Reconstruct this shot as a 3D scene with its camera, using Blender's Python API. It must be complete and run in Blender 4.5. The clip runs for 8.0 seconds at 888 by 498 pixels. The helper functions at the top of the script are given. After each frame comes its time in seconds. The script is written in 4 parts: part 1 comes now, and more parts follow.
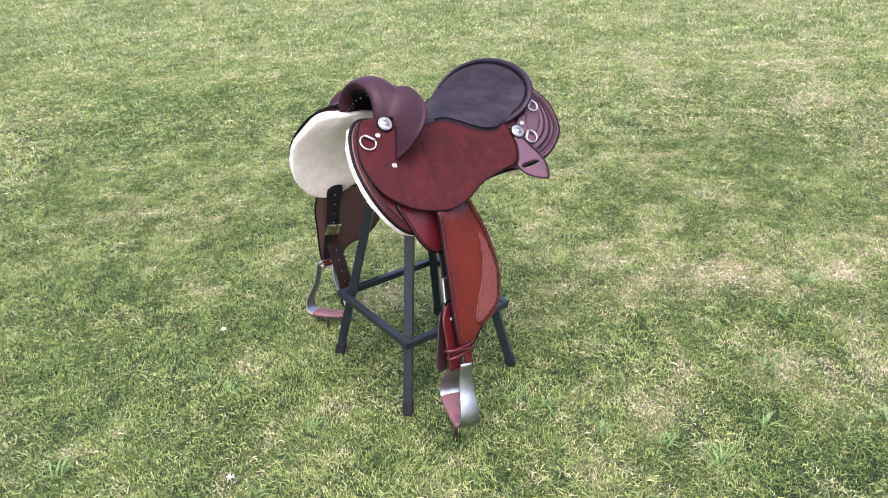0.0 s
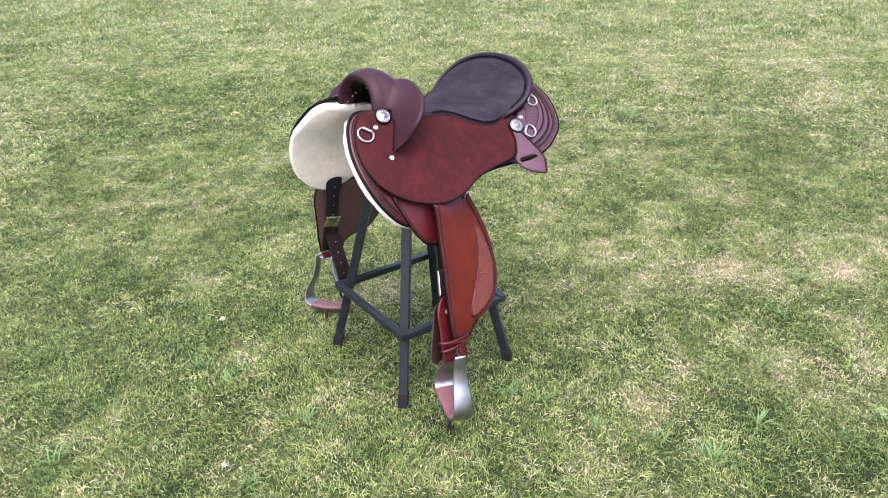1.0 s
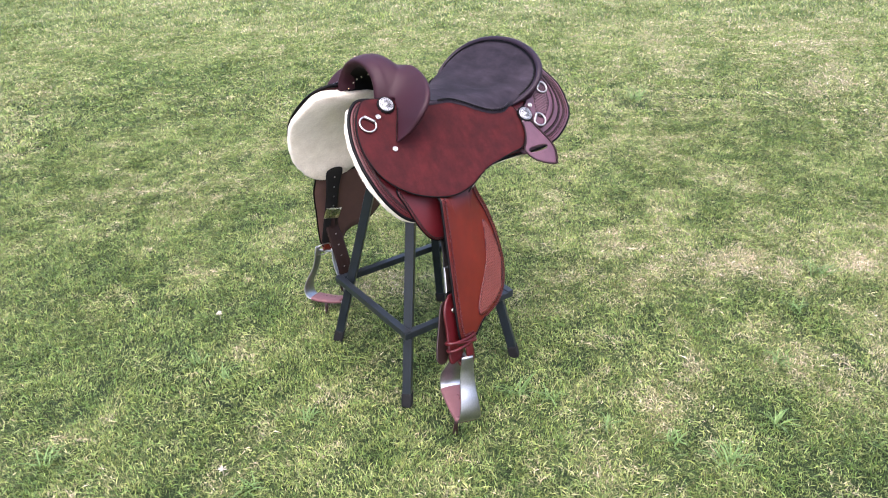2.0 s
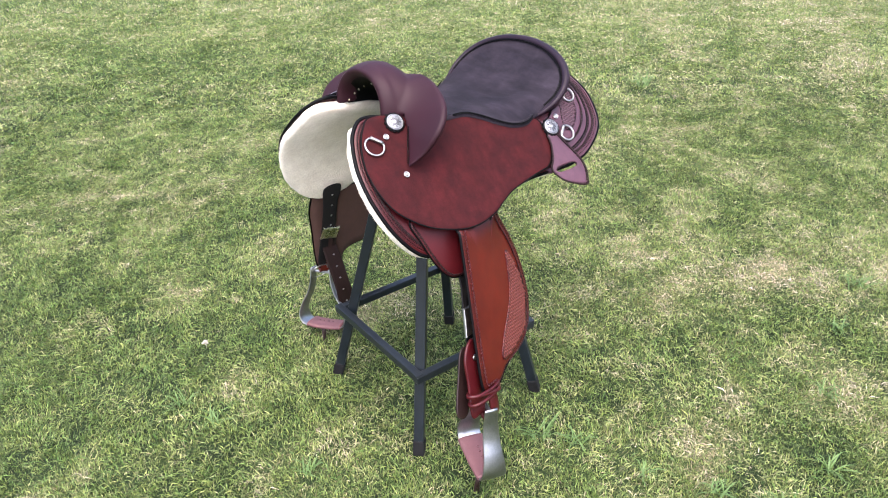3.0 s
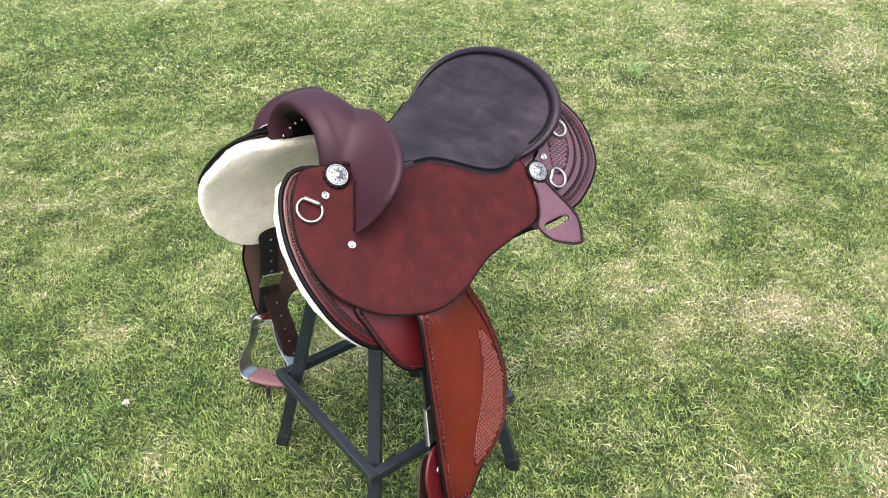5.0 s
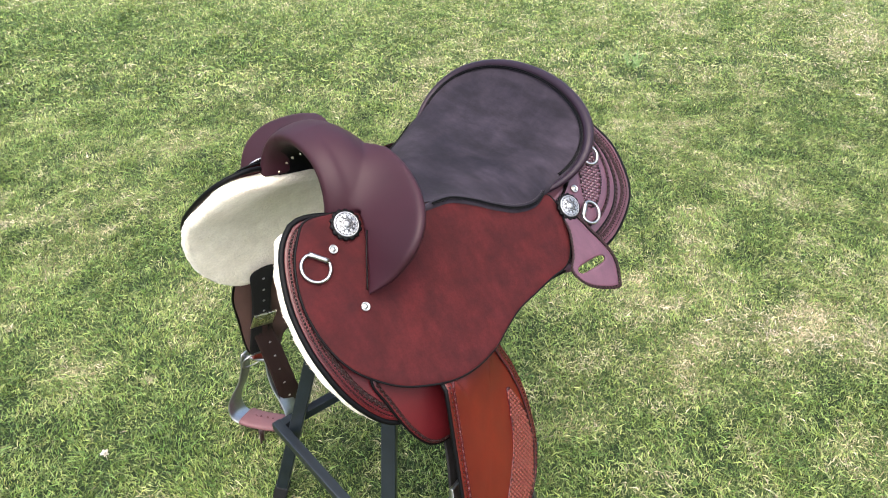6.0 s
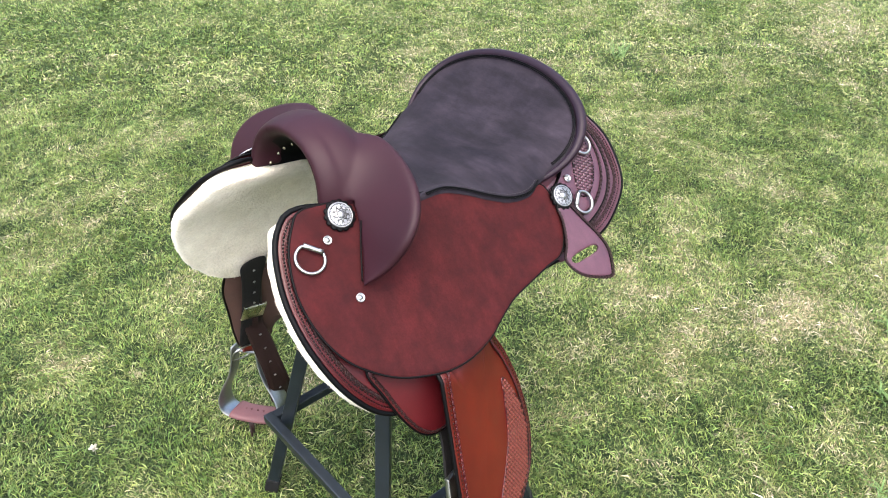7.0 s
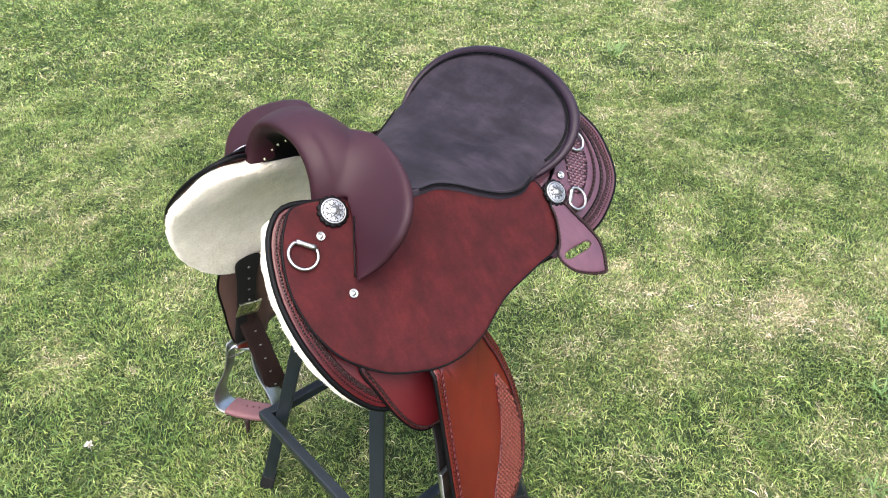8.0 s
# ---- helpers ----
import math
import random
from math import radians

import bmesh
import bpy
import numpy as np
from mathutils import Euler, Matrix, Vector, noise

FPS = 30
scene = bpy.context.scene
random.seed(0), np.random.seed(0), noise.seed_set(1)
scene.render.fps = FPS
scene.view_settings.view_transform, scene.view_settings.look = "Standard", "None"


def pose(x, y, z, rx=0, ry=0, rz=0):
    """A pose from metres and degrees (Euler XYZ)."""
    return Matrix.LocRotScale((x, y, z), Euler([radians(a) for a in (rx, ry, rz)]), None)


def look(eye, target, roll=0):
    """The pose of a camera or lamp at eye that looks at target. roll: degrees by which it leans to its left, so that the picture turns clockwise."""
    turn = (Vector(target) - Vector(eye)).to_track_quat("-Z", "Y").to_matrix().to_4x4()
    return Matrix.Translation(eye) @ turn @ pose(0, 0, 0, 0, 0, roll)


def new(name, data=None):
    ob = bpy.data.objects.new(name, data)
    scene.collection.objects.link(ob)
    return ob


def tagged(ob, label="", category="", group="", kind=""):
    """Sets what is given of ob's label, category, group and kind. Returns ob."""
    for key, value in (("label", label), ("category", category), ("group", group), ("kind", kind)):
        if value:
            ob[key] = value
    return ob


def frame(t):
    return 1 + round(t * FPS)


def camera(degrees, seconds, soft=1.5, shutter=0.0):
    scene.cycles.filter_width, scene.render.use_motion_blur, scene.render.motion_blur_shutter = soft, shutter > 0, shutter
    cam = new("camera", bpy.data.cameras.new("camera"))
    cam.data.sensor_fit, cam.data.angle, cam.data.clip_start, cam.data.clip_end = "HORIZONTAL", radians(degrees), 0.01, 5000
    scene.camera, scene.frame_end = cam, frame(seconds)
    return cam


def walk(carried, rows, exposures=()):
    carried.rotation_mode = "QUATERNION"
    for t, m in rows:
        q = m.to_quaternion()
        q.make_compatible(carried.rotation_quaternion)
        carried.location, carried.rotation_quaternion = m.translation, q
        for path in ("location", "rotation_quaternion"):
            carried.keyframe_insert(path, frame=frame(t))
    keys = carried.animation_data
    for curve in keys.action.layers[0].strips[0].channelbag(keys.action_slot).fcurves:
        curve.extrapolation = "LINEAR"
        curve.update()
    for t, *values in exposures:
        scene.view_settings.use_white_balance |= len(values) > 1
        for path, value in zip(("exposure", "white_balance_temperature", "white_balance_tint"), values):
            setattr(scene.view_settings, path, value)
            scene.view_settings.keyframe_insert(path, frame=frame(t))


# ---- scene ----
cam = camera(61.0, 8.0, soft=1.0)
METRES, EYE, TILT, LEAN, TURN = 1.164, 1.5, 0.0, 0.0, 0.0
ROWS = [
    (0.0, 0.0, 0.0, 0.0, -0.72, -27.33, 1.39),
    (0.5, 0.01, -0.0012, -0.0012, -0.28, -27.39, 1.15),
    (1.0, 0.0276, -0.0078, -0.0043, 0.22, -27.63, 0.9),
    (1.2, 0.0306, -0.0090, -0.0050, 0.25, -27.80, 0.9),
    (2.3, -0.0100, 0.1500, -0.0160, -0.15, -29.67, 0.88),
    (2.5, -0.0266, 0.2071, -0.0139, -0.45, -30.13, 0.86),
    (3.0, -0.0567, 0.3314, -0.0049, -1.27, -31.21, 0.88),
    (3.5, -0.0637, 0.388, -0.0086, -1.76, -32.23, 0.62),
    (4.0, -0.029, 0.4922, -0.0127, -1.81, -33.1, 0.25),
    (4.2, -0.0100, 0.5460, -0.0100, -1.75, -33.46, 0.13),
    (5.3, -0.0170, 0.7650, -0.0060, -2.8, -34.55, -0.24),
    (5.5, -0.029, 0.8172, 0.0009, -3.21, -35.04, -0.24),
    (6.0, -0.0672, 0.8861, -0.011, -4.29, -35.57, -0.28),
    (6.5, -0.0802, 0.897, -0.0139, -5.12, -35.96, -0.48),
    (7.0, -0.0805, 0.8903, -0.015, -5.47, -36.22, -0.71),
    (7.5, -0.0767, 0.883, -0.015, -5.56, -36.35, -0.82),
    (8.0, -0.0745, 0.885, -0.0149, -5.6, -36.35, -0.79),
]
EXPOSURES = [(0.0, 2.0, 6080, 21), (2.5, 2.0, 6130, 18), (4.0, 2.02, 6250, 12), (5.5, 2.05, 6480, 7), (6.5, 2.07, 6300, 8), (8.0, 2.07, 6300, 8)]
walk(cam, [(t, pose(0, 0, EYE, TILT, LEAN, TURN) @ pose(METRES * x, METRES * y, METRES * z, 90 + pitch, roll, yaw)) for t, x, y, z, yaw, pitch, roll in ROWS], EXPOSURES)

# ---- light: a bright overcast day ----
world = bpy.data.worlds.new("overcast_sky")
scene.world = world
world.use_nodes = True
wn = world.node_tree
sky = wn.nodes.new("ShaderNodeTexSky")
sky.sky_type = "NISHITA"
sky.sun_disc = False
sky.sun_elevation = radians(67)
sky.sun_rotation = radians(180)
sky.air_density, sky.dust_density, sky.ozone_density = 1.0, 6.0, 1.0
background = wn.nodes["Background"]
background.inputs["Strength"].default_value = 0.15
wn.links.new(sky.outputs["Color"], background.inputs["Color"])
sun = new("sun", bpy.data.lights.new("sun", "SUN"))
sun.data.energy, sun.data.angle, sun.data.color = 1.2, radians(100), (1.0, 0.97, 0.93)
sun.matrix_world = look((0, 0, 8), (0.2, 2.2, 3.0))


# ---- materials ----
def mat(name, dark, light, big=6.0, fine=120.0, rough=0.5, bump=0.15, metal=0.0, rough_var=0.12, coat=0.0, sheen=0.0, grain="NOISE", depth=0.001, contrast=1.0, spec=0.5, streaks=0.0):
    """Two-scale mottled surface: a broad mix of two colours, a fine grain on top, and relief from the grain."""
    m = bpy.data.materials.new(name)
    m.use_nodes = True
    t = m.node_tree
    n, l = t.nodes, t.links
    bsdf = n["Principled BSDF"]
    co = n.new("ShaderNodeTexCoord")
    a = n.new("ShaderNodeTexNoise")
    a.inputs["Scale"].default_value, a.inputs["Detail"].default_value, a.inputs["Roughness"].default_value = big, 6, 0.65
    b = n.new("ShaderNodeTexVoronoi" if grain == "VORONOI" else "ShaderNodeTexNoise")
    b.inputs["Scale"].default_value = fine
    if grain != "VORONOI":
        b.inputs["Detail"].default_value = 4
    fine_out = b.outputs["Distance"] if grain == "VORONOI" else b.outputs["Fac"]
    for tex in (a, b):
        l.new(co.outputs["Object"], tex.inputs["Vector"])
    ramp = n.new("ShaderNodeMapRange")
    ramp.inputs["From Min"].default_value, ramp.inputs["From Max"].default_value = 0.5 - 0.22 / contrast, 0.5 + 0.22 / contrast
    l.new(a.outputs["Fac"], ramp.inputs["Value"])
    mix = n.new("ShaderNodeMix")
    mix.data_type = "RGBA"
    mix.inputs[6].default_value, mix.inputs[7].default_value = (*dark, 1), (*light, 1)
    l.new(ramp.outputs["Result"], mix.inputs["Factor"])
    hsv = n.new("ShaderNodeHueSaturation")
    val = n.new("ShaderNodeMapRange")
    val.inputs["To Min"].default_value, val.inputs["To Max"].default_value = 0.78, 1.22
    l.new(fine_out, val.inputs["Value"])
    if streaks:
        # scuffs and brush marks: long thin noise across two directions
        shade = val.outputs["Result"]
        for turn, scale in ((25, 30), (-50, 45)):
            mp = n.new("ShaderNodeMapping")
            mp.inputs["Rotation"].default_value, mp.inputs["Scale"].default_value = (radians(turn), radians(turn), radians(turn)), (1.0, 0.22, 0.5)
            scuff = n.new("ShaderNodeTexNoise")
            scuff.inputs["Scale"].default_value, scuff.inputs["Detail"].default_value, scuff.inputs["Roughness"].default_value = scale, 5, 0.7
            l.new(co.outputs["Object"], mp.inputs["Vector"])
            l.new(mp.outputs["Vector"], scuff.inputs["Vector"])
            amount = n.new("ShaderNodeMapRange")
            amount.inputs["From Min"].default_value, amount.inputs["From Max"].default_value = 0.3, 0.7
            amount.inputs["To Min"].default_value, amount.inputs["To Max"].default_value = 1 - streaks, 1 + streaks
            l.new(scuff.outputs["Fac"], amount.inputs["Value"])
            both = n.new("ShaderNodeMath")
            both.operation = "MULTIPLY"
            l.new(shade, both.inputs[0])
            l.new(amount.outputs["Result"], both.inputs[1])
            shade = both.outputs[0]
        l.new(shade, hsv.inputs["Value"])
    else:
        l.new(val.outputs["Result"], hsv.inputs["Value"])
    l.new(mix.outputs[2], hsv.inputs["Color"])
    l.new(hsv.outputs["Color"], bsdf.inputs["Base Color"])
    rr = n.new("ShaderNodeMapRange")
    rr.inputs["To Min"].default_value, rr.inputs["To Max"].default_value = max(0.03, rough - rough_var), min(1.0, rough + rough_var)
    l.new(a.outputs["Fac"], rr.inputs["Value"])
    l.new(rr.outputs["Result"], bsdf.inputs["Roughness"])
    bp = n.new("ShaderNodeBump")
    bp.inputs["Strength"].default_value, bp.inputs["Distance"].default_value = bump, depth
    l.new(fine_out, bp.inputs["Height"])
    l.new(bp.outputs["Normal"], bsdf.inputs["Normal"])
    bsdf.inputs["Metallic"].default_value = metal
    bsdf.inputs["Coat Weight"].default_value = coat
    bsdf.inputs["Coat Roughness"].default_value = 0.35
    bsdf.inputs["Sheen Weight"].default_value = sheen
    bsdf.inputs["Sheen Roughness"].default_value = 0.5
    bsdf.inputs["Specular IOR Level"].default_value = spec
    return m


SUEDE = mat("suede_leather", (0.01567, 0.002647, 0.003413), (0.03917, 0.005924, 0.006604), big=24, fine=330, rough=0.8, bump=0.35, rough_var=0.1, spec=0.1, contrast=1.0, streaks=0.16)
FENDER = mat("fender_leather", (0.03748, 0.002946, 0.002498), (0.07985, 0.007989, 0.003254), big=4, fine=500, rough=0.40, bump=0.06, contrast=1.3, spec=0.26, streaks=0.08)
TOOLED = mat("tooled_leather", (0.0292, 0.002246, 0.00355), (0.05167, 0.003807, 0.005546), big=12, fine=500, rough=0.38, bump=0.1, spec=0.28)
WEAVE_LEATHER = mat("weave_leather", (0.08, 0.0176, 0.0136), (0.12, 0.0288, 0.0208), big=12, fine=500, rough=0.42, bump=0.1, spec=0.4)
# the tooled leather again, with the rear parts' sky sheen put into its colour
TOOLED_SHEEN = mat("tooled_leather_sky_sheen", (0.03969, 0.0149, 0.02455), (0.06237, 0.02348, 0.03605), big=12, fine=500, rough=0.42, bump=0.1, spec=0.4, streaks=0.12)
# dark tone of the stamped lines, scallops and weave ground
TOOL_DARK = mat("dark_tooling", (0.0084, 0.0021, 0.0021), (0.0132, 0.0033, 0.0033), big=30, fine=500, rough=0.5, bump=0.1, spec=0.2)
SWELL = mat("soft_brown_leather", (0.01389, 0.002449, 0.005499), (0.01945, 0.003533, 0.007512), big=6, fine=900, rough=0.58, bump=0.10, spec=0.22, grain="VORONOI", depth=0.0005, rough_var=0.06)
SEAT = mat("dark_suede_seat", (0.006029, 0.004774, 0.007741), (0.02073, 0.01634, 0.02239), big=9, fine=500, rough=0.9, bump=0.25, contrast=1.35, spec=0.15, streaks=0.32)
ROLL = mat("dark_roll_leather", (0.008463, 0.003526, 0.007812), (0.01237, 0.005037, 0.01079), big=8, fine=900, rough=0.48, bump=0.1, grain="VORONOI", depth=0.0005, spec=0.2)
EDGE = mat("black_edge_dye", (0.00131, 0.001229, 0.001474), (0.00213, 0.002048, 0.002458), big=20, fine=500, rough=0.5, bump=0.1, spec=0.08)
FLEECE = mat("cream_fleece", (0.6365, 0.564, 0.465), (0.798, 0.7332, 0.6324), big=26, fine=240, rough=0.95, bump=0.9, sheen=0.2, depth=0.004, spec=0.1)
UNDER = mat("flesh_side_leather", (0.06, 0.027, 0.021), (0.09, 0.042, 0.033), big=15, fine=350, rough=0.8, bump=0.2)
STRAP = mat("dark_strap_leather", (0.01054, 0.00465, 0.00434), (0.01736, 0.00744, 0.00682), big=15, fine=500, rough=0.5, bump=0.12, spec=0.3)
WEB = mat("black_webbing", (0.0072, 0.0066, 0.0072), (0.012, 0.0108, 0.0114), big=20, fine=800, rough=0.75, bump=0.3, spec=0.2)
THREAD_PALE = mat("pale_thread", (0.015, 0.0132, 0.0141), (0.0255, 0.0225, 0.024), big=40, fine=900, rough=0.7, bump=0.2)
SILVER = mat("engraved_silver", (0.24, 0.24, 0.245), (0.36, 0.36, 0.36), big=90, fine=500, rough=0.42, bump=0.4, metal=1.0)
SILVER_DARK = mat("oxidised_silver", (0.045, 0.045, 0.047), (0.09, 0.09, 0.092), big=60, fine=400, rough=0.45, bump=0.2, metal=1.0)
NICKEL = mat("nickel_plate", (0.28, 0.275, 0.265), (0.38, 0.375, 0.36), big=40, fine=300, rough=0.33, bump=0.05, metal=1.0)
STEEL = mat("brushed_steel", (0.2464, 0.2552, 0.264), (0.3344, 0.3432, 0.352), big=18, fine=260, rough=0.36, bump=0.08, metal=1.0)
BRASS = mat("keeper_plate", (0.55, 0.50, 0.36), (0.66, 0.60, 0.44), big=30, fine=300, rough=0.28, bump=0.05, metal=1.0)
TREAD = mat("tread_leather", (0.0891, 0.035, 0.03744), (0.1188, 0.049, 0.05184), big=16, fine=420, rough=0.6, bump=0.2)
PAINT = mat("dark_powder_coat", (0.004675, 0.00715, 0.01018), (0.00825, 0.01183, 0.01622), big=9, fine=380, rough=0.38, bump=0.12, spec=0.5, streaks=0.2)
RUBBER = mat("black_rubber", (0.005, 0.005, 0.0055), (0.009, 0.009, 0.0095), big=20, fine=300, rough=0.7, bump=0.2, spec=0.2)
PETAL = mat("clover_petals", (0.3, 0.2775, 0.2325), (0.4125, 0.3825, 0.3375), big=200, fine=900, rough=0.7, bump=0.2)
WEED = mat("broad_leaf_grass", (0.055, 0.105, 0.028), (0.12, 0.19, 0.06), big=25, fine=300, rough=0.5, bump=0.1, spec=0.25)


def grass_mat(name):
    """Blades: green to straw by each blade's own dryness, with a little light through them."""
    m = bpy.data.materials.new(name)
    m.use_nodes = True
    n, l = m.node_tree.nodes, m.node_tree.links
    bsdf = n["Principled BSDF"]
    dry = n.new("ShaderNodeAttribute")
    dry.attribute_name = "dry"
    rnd = n.new("ShaderNodeNewGeometry")
    ramp = n.new("ShaderNodeValToRGB")
    e = ramp.color_ramp.elements
    e[0].position, e[0].color = 0.0, (0.062, 0.108, 0.022, 1)
    e[1].position, e[1].color = 1.0, (0.42, 0.37, 0.285, 1)
    for p, c in ((0.35, (0.152, 0.206, 0.054, 1)), (0.6, (0.222, 0.246, 0.104, 1)), (0.8, (0.310, 0.272, 0.175, 1))):
        k = e.new(p)
        k.color = c
    l.new(dry.outputs["Fac"], ramp.inputs["Fac"])
    hsv = n.new("ShaderNodeHueSaturation")
    hsv.inputs["Saturation"].default_value = 1.0
    v = n.new("ShaderNodeMapRange")
    v.inputs["To Min"].default_value, v.inputs["To Max"].default_value = 0.38, 1.50
    l.new(rnd.outputs["Random Per Island"], v.inputs["Value"])
    l.new(v.outputs["Result"], hsv.inputs["Value"])
    again = n.new("ShaderNodeMath")
    again.operation = "MULTIPLY"
    again.inputs[1].default_value = 37.7
    part_of = n.new("ShaderNodeMath")
    part_of.operation = "FRACT"
    hue = n.new("ShaderNodeMapRange")
    hue.inputs["To Min"].default_value, hue.inputs["To Max"].default_value = 0.468, 0.518
    l.new(rnd.outputs["Random Per Island"], again.inputs[0])
    l.new(again.outputs[0], part_of.inputs[0])
    l.new(part_of.outputs[0], hue.inputs["Value"])
    l.new(hue.outputs["Result"], hsv.inputs["Hue"])
    l.new(ramp.outputs["Color"], hsv.inputs["Color"])
    l.new(hsv.outputs["Color"], bsdf.inputs["Base Color"])
    bsdf.inputs["Roughness"].default_value = 0.48
    bsdf.inputs["Specular IOR Level"].default_value = 0.32
    thin = n.new("ShaderNodeBsdfTranslucent")
    l.new(hsv.outputs["Color"], thin.inputs["Color"])
    both = n.new("ShaderNodeMixShader")
    both.inputs["Fac"].default_value = 0.22
    l.new(bsdf.outputs["BSDF"], both.inputs[1])
    l.new(thin.outputs["BSDF"], both.inputs[2])
    l.new(both.outputs["Shader"], n["Material Output"].inputs["Surface"])
    return m


GRASS = grass_mat("lawn_grass")


def sward_mat(name):
    """The close mat of stems, thatch and soil under the blades: streaks of green, straw and earth, darkened to stand
    for shade between the blades.
    """
    m = bpy.data.materials.new(name)
    m.use_nodes = True
    n, l = m.node_tree.nodes, m.node_tree.links
    bsdf = n["Principled BSDF"]
    dry = n.new("ShaderNodeAttribute")
    dry.attribute_name = "dry"
    co = n.new("ShaderNodeTexCoord")
    # crossing strokes of stems and dead leaves, a few millimetres wide, in five directions
    strokes = None
    for turn in (8, 44, 80, 117, 152):
        spun = n.new("ShaderNodeMapping")
        spun.inputs["Rotation"].default_value = (0, 0, radians(turn))
        thin = n.new("ShaderNodeMapping")
        thin.inputs["Scale"].default_value = (1.0, 0.13, 1.0)
        tex = n.new("ShaderNodeTexNoise")
        tex.inputs["Scale"].default_value, tex.inputs["Detail"].default_value, tex.inputs["Distortion"].default_value = 260 + turn, 1, 0.4
        l.new(co.outputs["Object"], spun.inputs["Vector"])
        l.new(spun.outputs["Vector"], thin.inputs["Vector"])
        l.new(thin.outputs["Vector"], tex.inputs["Vector"])
        if strokes is None:
            strokes = tex.outputs["Fac"]
        else:
            top = n.new("ShaderNodeMath")
            top.operation = "MAXIMUM"
            l.new(strokes, top.inputs[0])
            l.new(tex.outputs["Fac"], top.inputs[1])
            strokes = top.outputs[0]
    spread = n.new("ShaderNodeMapRange")
    spread.inputs["From Min"].default_value, spread.inputs["From Max"].default_value = 0.50, 0.76
    spread.inputs["To Min"].default_value, spread.inputs["To Max"].default_value = -0.42, 0.42
    l.new(strokes, spread.inputs["Value"])
    add = n.new("ShaderNodeMath")
    l.new(spread.outputs["Result"], add.inputs[0])
    l.new(dry.outputs["Fac"], add.inputs[1])
    fac = add.outputs[0]
    # shade between dense blades is put into the dark stops of this ramp
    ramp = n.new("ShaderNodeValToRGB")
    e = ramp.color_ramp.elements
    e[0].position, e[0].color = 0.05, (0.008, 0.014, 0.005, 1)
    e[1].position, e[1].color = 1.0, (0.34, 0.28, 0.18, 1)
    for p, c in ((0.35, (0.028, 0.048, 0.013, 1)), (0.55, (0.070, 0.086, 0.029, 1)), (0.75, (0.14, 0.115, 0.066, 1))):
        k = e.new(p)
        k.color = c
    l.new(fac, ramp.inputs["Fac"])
    lawn = n.new("ShaderNodeValToRGB")
    e = lawn.color_ramp.elements
    e[0].position, e[0].color = 0.1, (0.026, 0.046, 0.011, 1)
    e[1].position, e[1].color = 0.9, (0.17, 0.155, 0.080, 1)
    k = e.new(0.5)
    k.color = (0.084, 0.112, 0.033, 1)
    l.new(fac, lawn.inputs["Fac"])
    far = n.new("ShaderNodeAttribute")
    far.attribute_name = "sparse_lawn"
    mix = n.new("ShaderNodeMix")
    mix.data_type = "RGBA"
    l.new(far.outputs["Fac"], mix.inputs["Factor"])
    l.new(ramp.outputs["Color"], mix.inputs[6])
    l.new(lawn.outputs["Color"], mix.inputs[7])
    l.new(mix.outputs[2], bsdf.inputs["Base Color"])
    bsdf.inputs["Roughness"].default_value = 0.9
    bsdf.inputs["Specular IOR Level"].default_value = 0.15
    bp = n.new("ShaderNodeBump")
    bp.inputs["Strength"].default_value, bp.inputs["Distance"].default_value = 0.9, 0.006
    l.new(strokes, bp.inputs["Height"])
    l.new(bp.outputs["Normal"], bsdf.inputs["Normal"])
    return m


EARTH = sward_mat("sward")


# ---- mesh helpers ----
def mesh_object(name, verts, faces, material, parent=None, label="", uvs=None, smooth=True):
    me = bpy.data.meshes.new(name)
    me.from_pydata([tuple(p) for p in verts], [], faces)
    if uvs is not None:
        layer = me.uv_layers.new(name="UVMap")
        loops = np.empty(len(me.loops), dtype=np.int32)
        me.loops.foreach_get("vertex_index", loops)
        layer.data.foreach_set("uv", np.asarray(uvs, dtype=np.float32)[loops].ravel())
    me.materials.append(material)
    if smooth:
        me.polygons.foreach_set("use_smooth", [True] * len(me.polygons))
    bm = bmesh.new()
    bm.from_mesh(me)
    bmesh.ops.recalc_face_normals(bm, faces=bm.faces)
    bm.to_mesh(me)
    bm.free()
    ob = new(name, me)
    ob.parent = parent
    if label:
        ob["label"] = label
    return ob


def thing(name, m, label, category, group=""):
    ob = new(name)
    ob.empty_display_size = 0.1
    ob.matrix_world = m
    return tagged(ob, label, category, group)


def spline(points, count, closed=True):
    """A smooth curve through the points, at count even steps along its length."""
    p = np.asarray(points, float)
    k = len(p)
    out = []
    spans = k if closed else k - 1
    for i in range(spans):
        p0 = p[(i - 1) % k] if closed or i > 0 else 2 * p[0] - p[1]
        p1, p2 = p[i], p[(i + 1) % k]
        p3 = p[(i + 2) % k] if closed or i + 2 < k else 2 * p[-1] - p[-2]
        for t in np.linspace(0, 1, 16, endpoint=False):
            out.append(0.5 * (2 * p1 + (p2 - p0) * t + (2 * p0 - 5 * p1 + 4 * p2 - p3) * t * t + (3 * p1 - 3 * p2 + p3 - p0) * t ** 3))
    out.append(p[0] if closed else p[-1])
    out = np.array(out)
    run = np.r_[0, np.cumsum(np.linalg.norm(np.diff(out, axis=0), axis=1))]
    want = np.linspace(0, run[-1], count, endpoint=not closed)
    return np.stack([np.interp(want, run, out[:, d]) for d in range(out.shape[1])], 1)


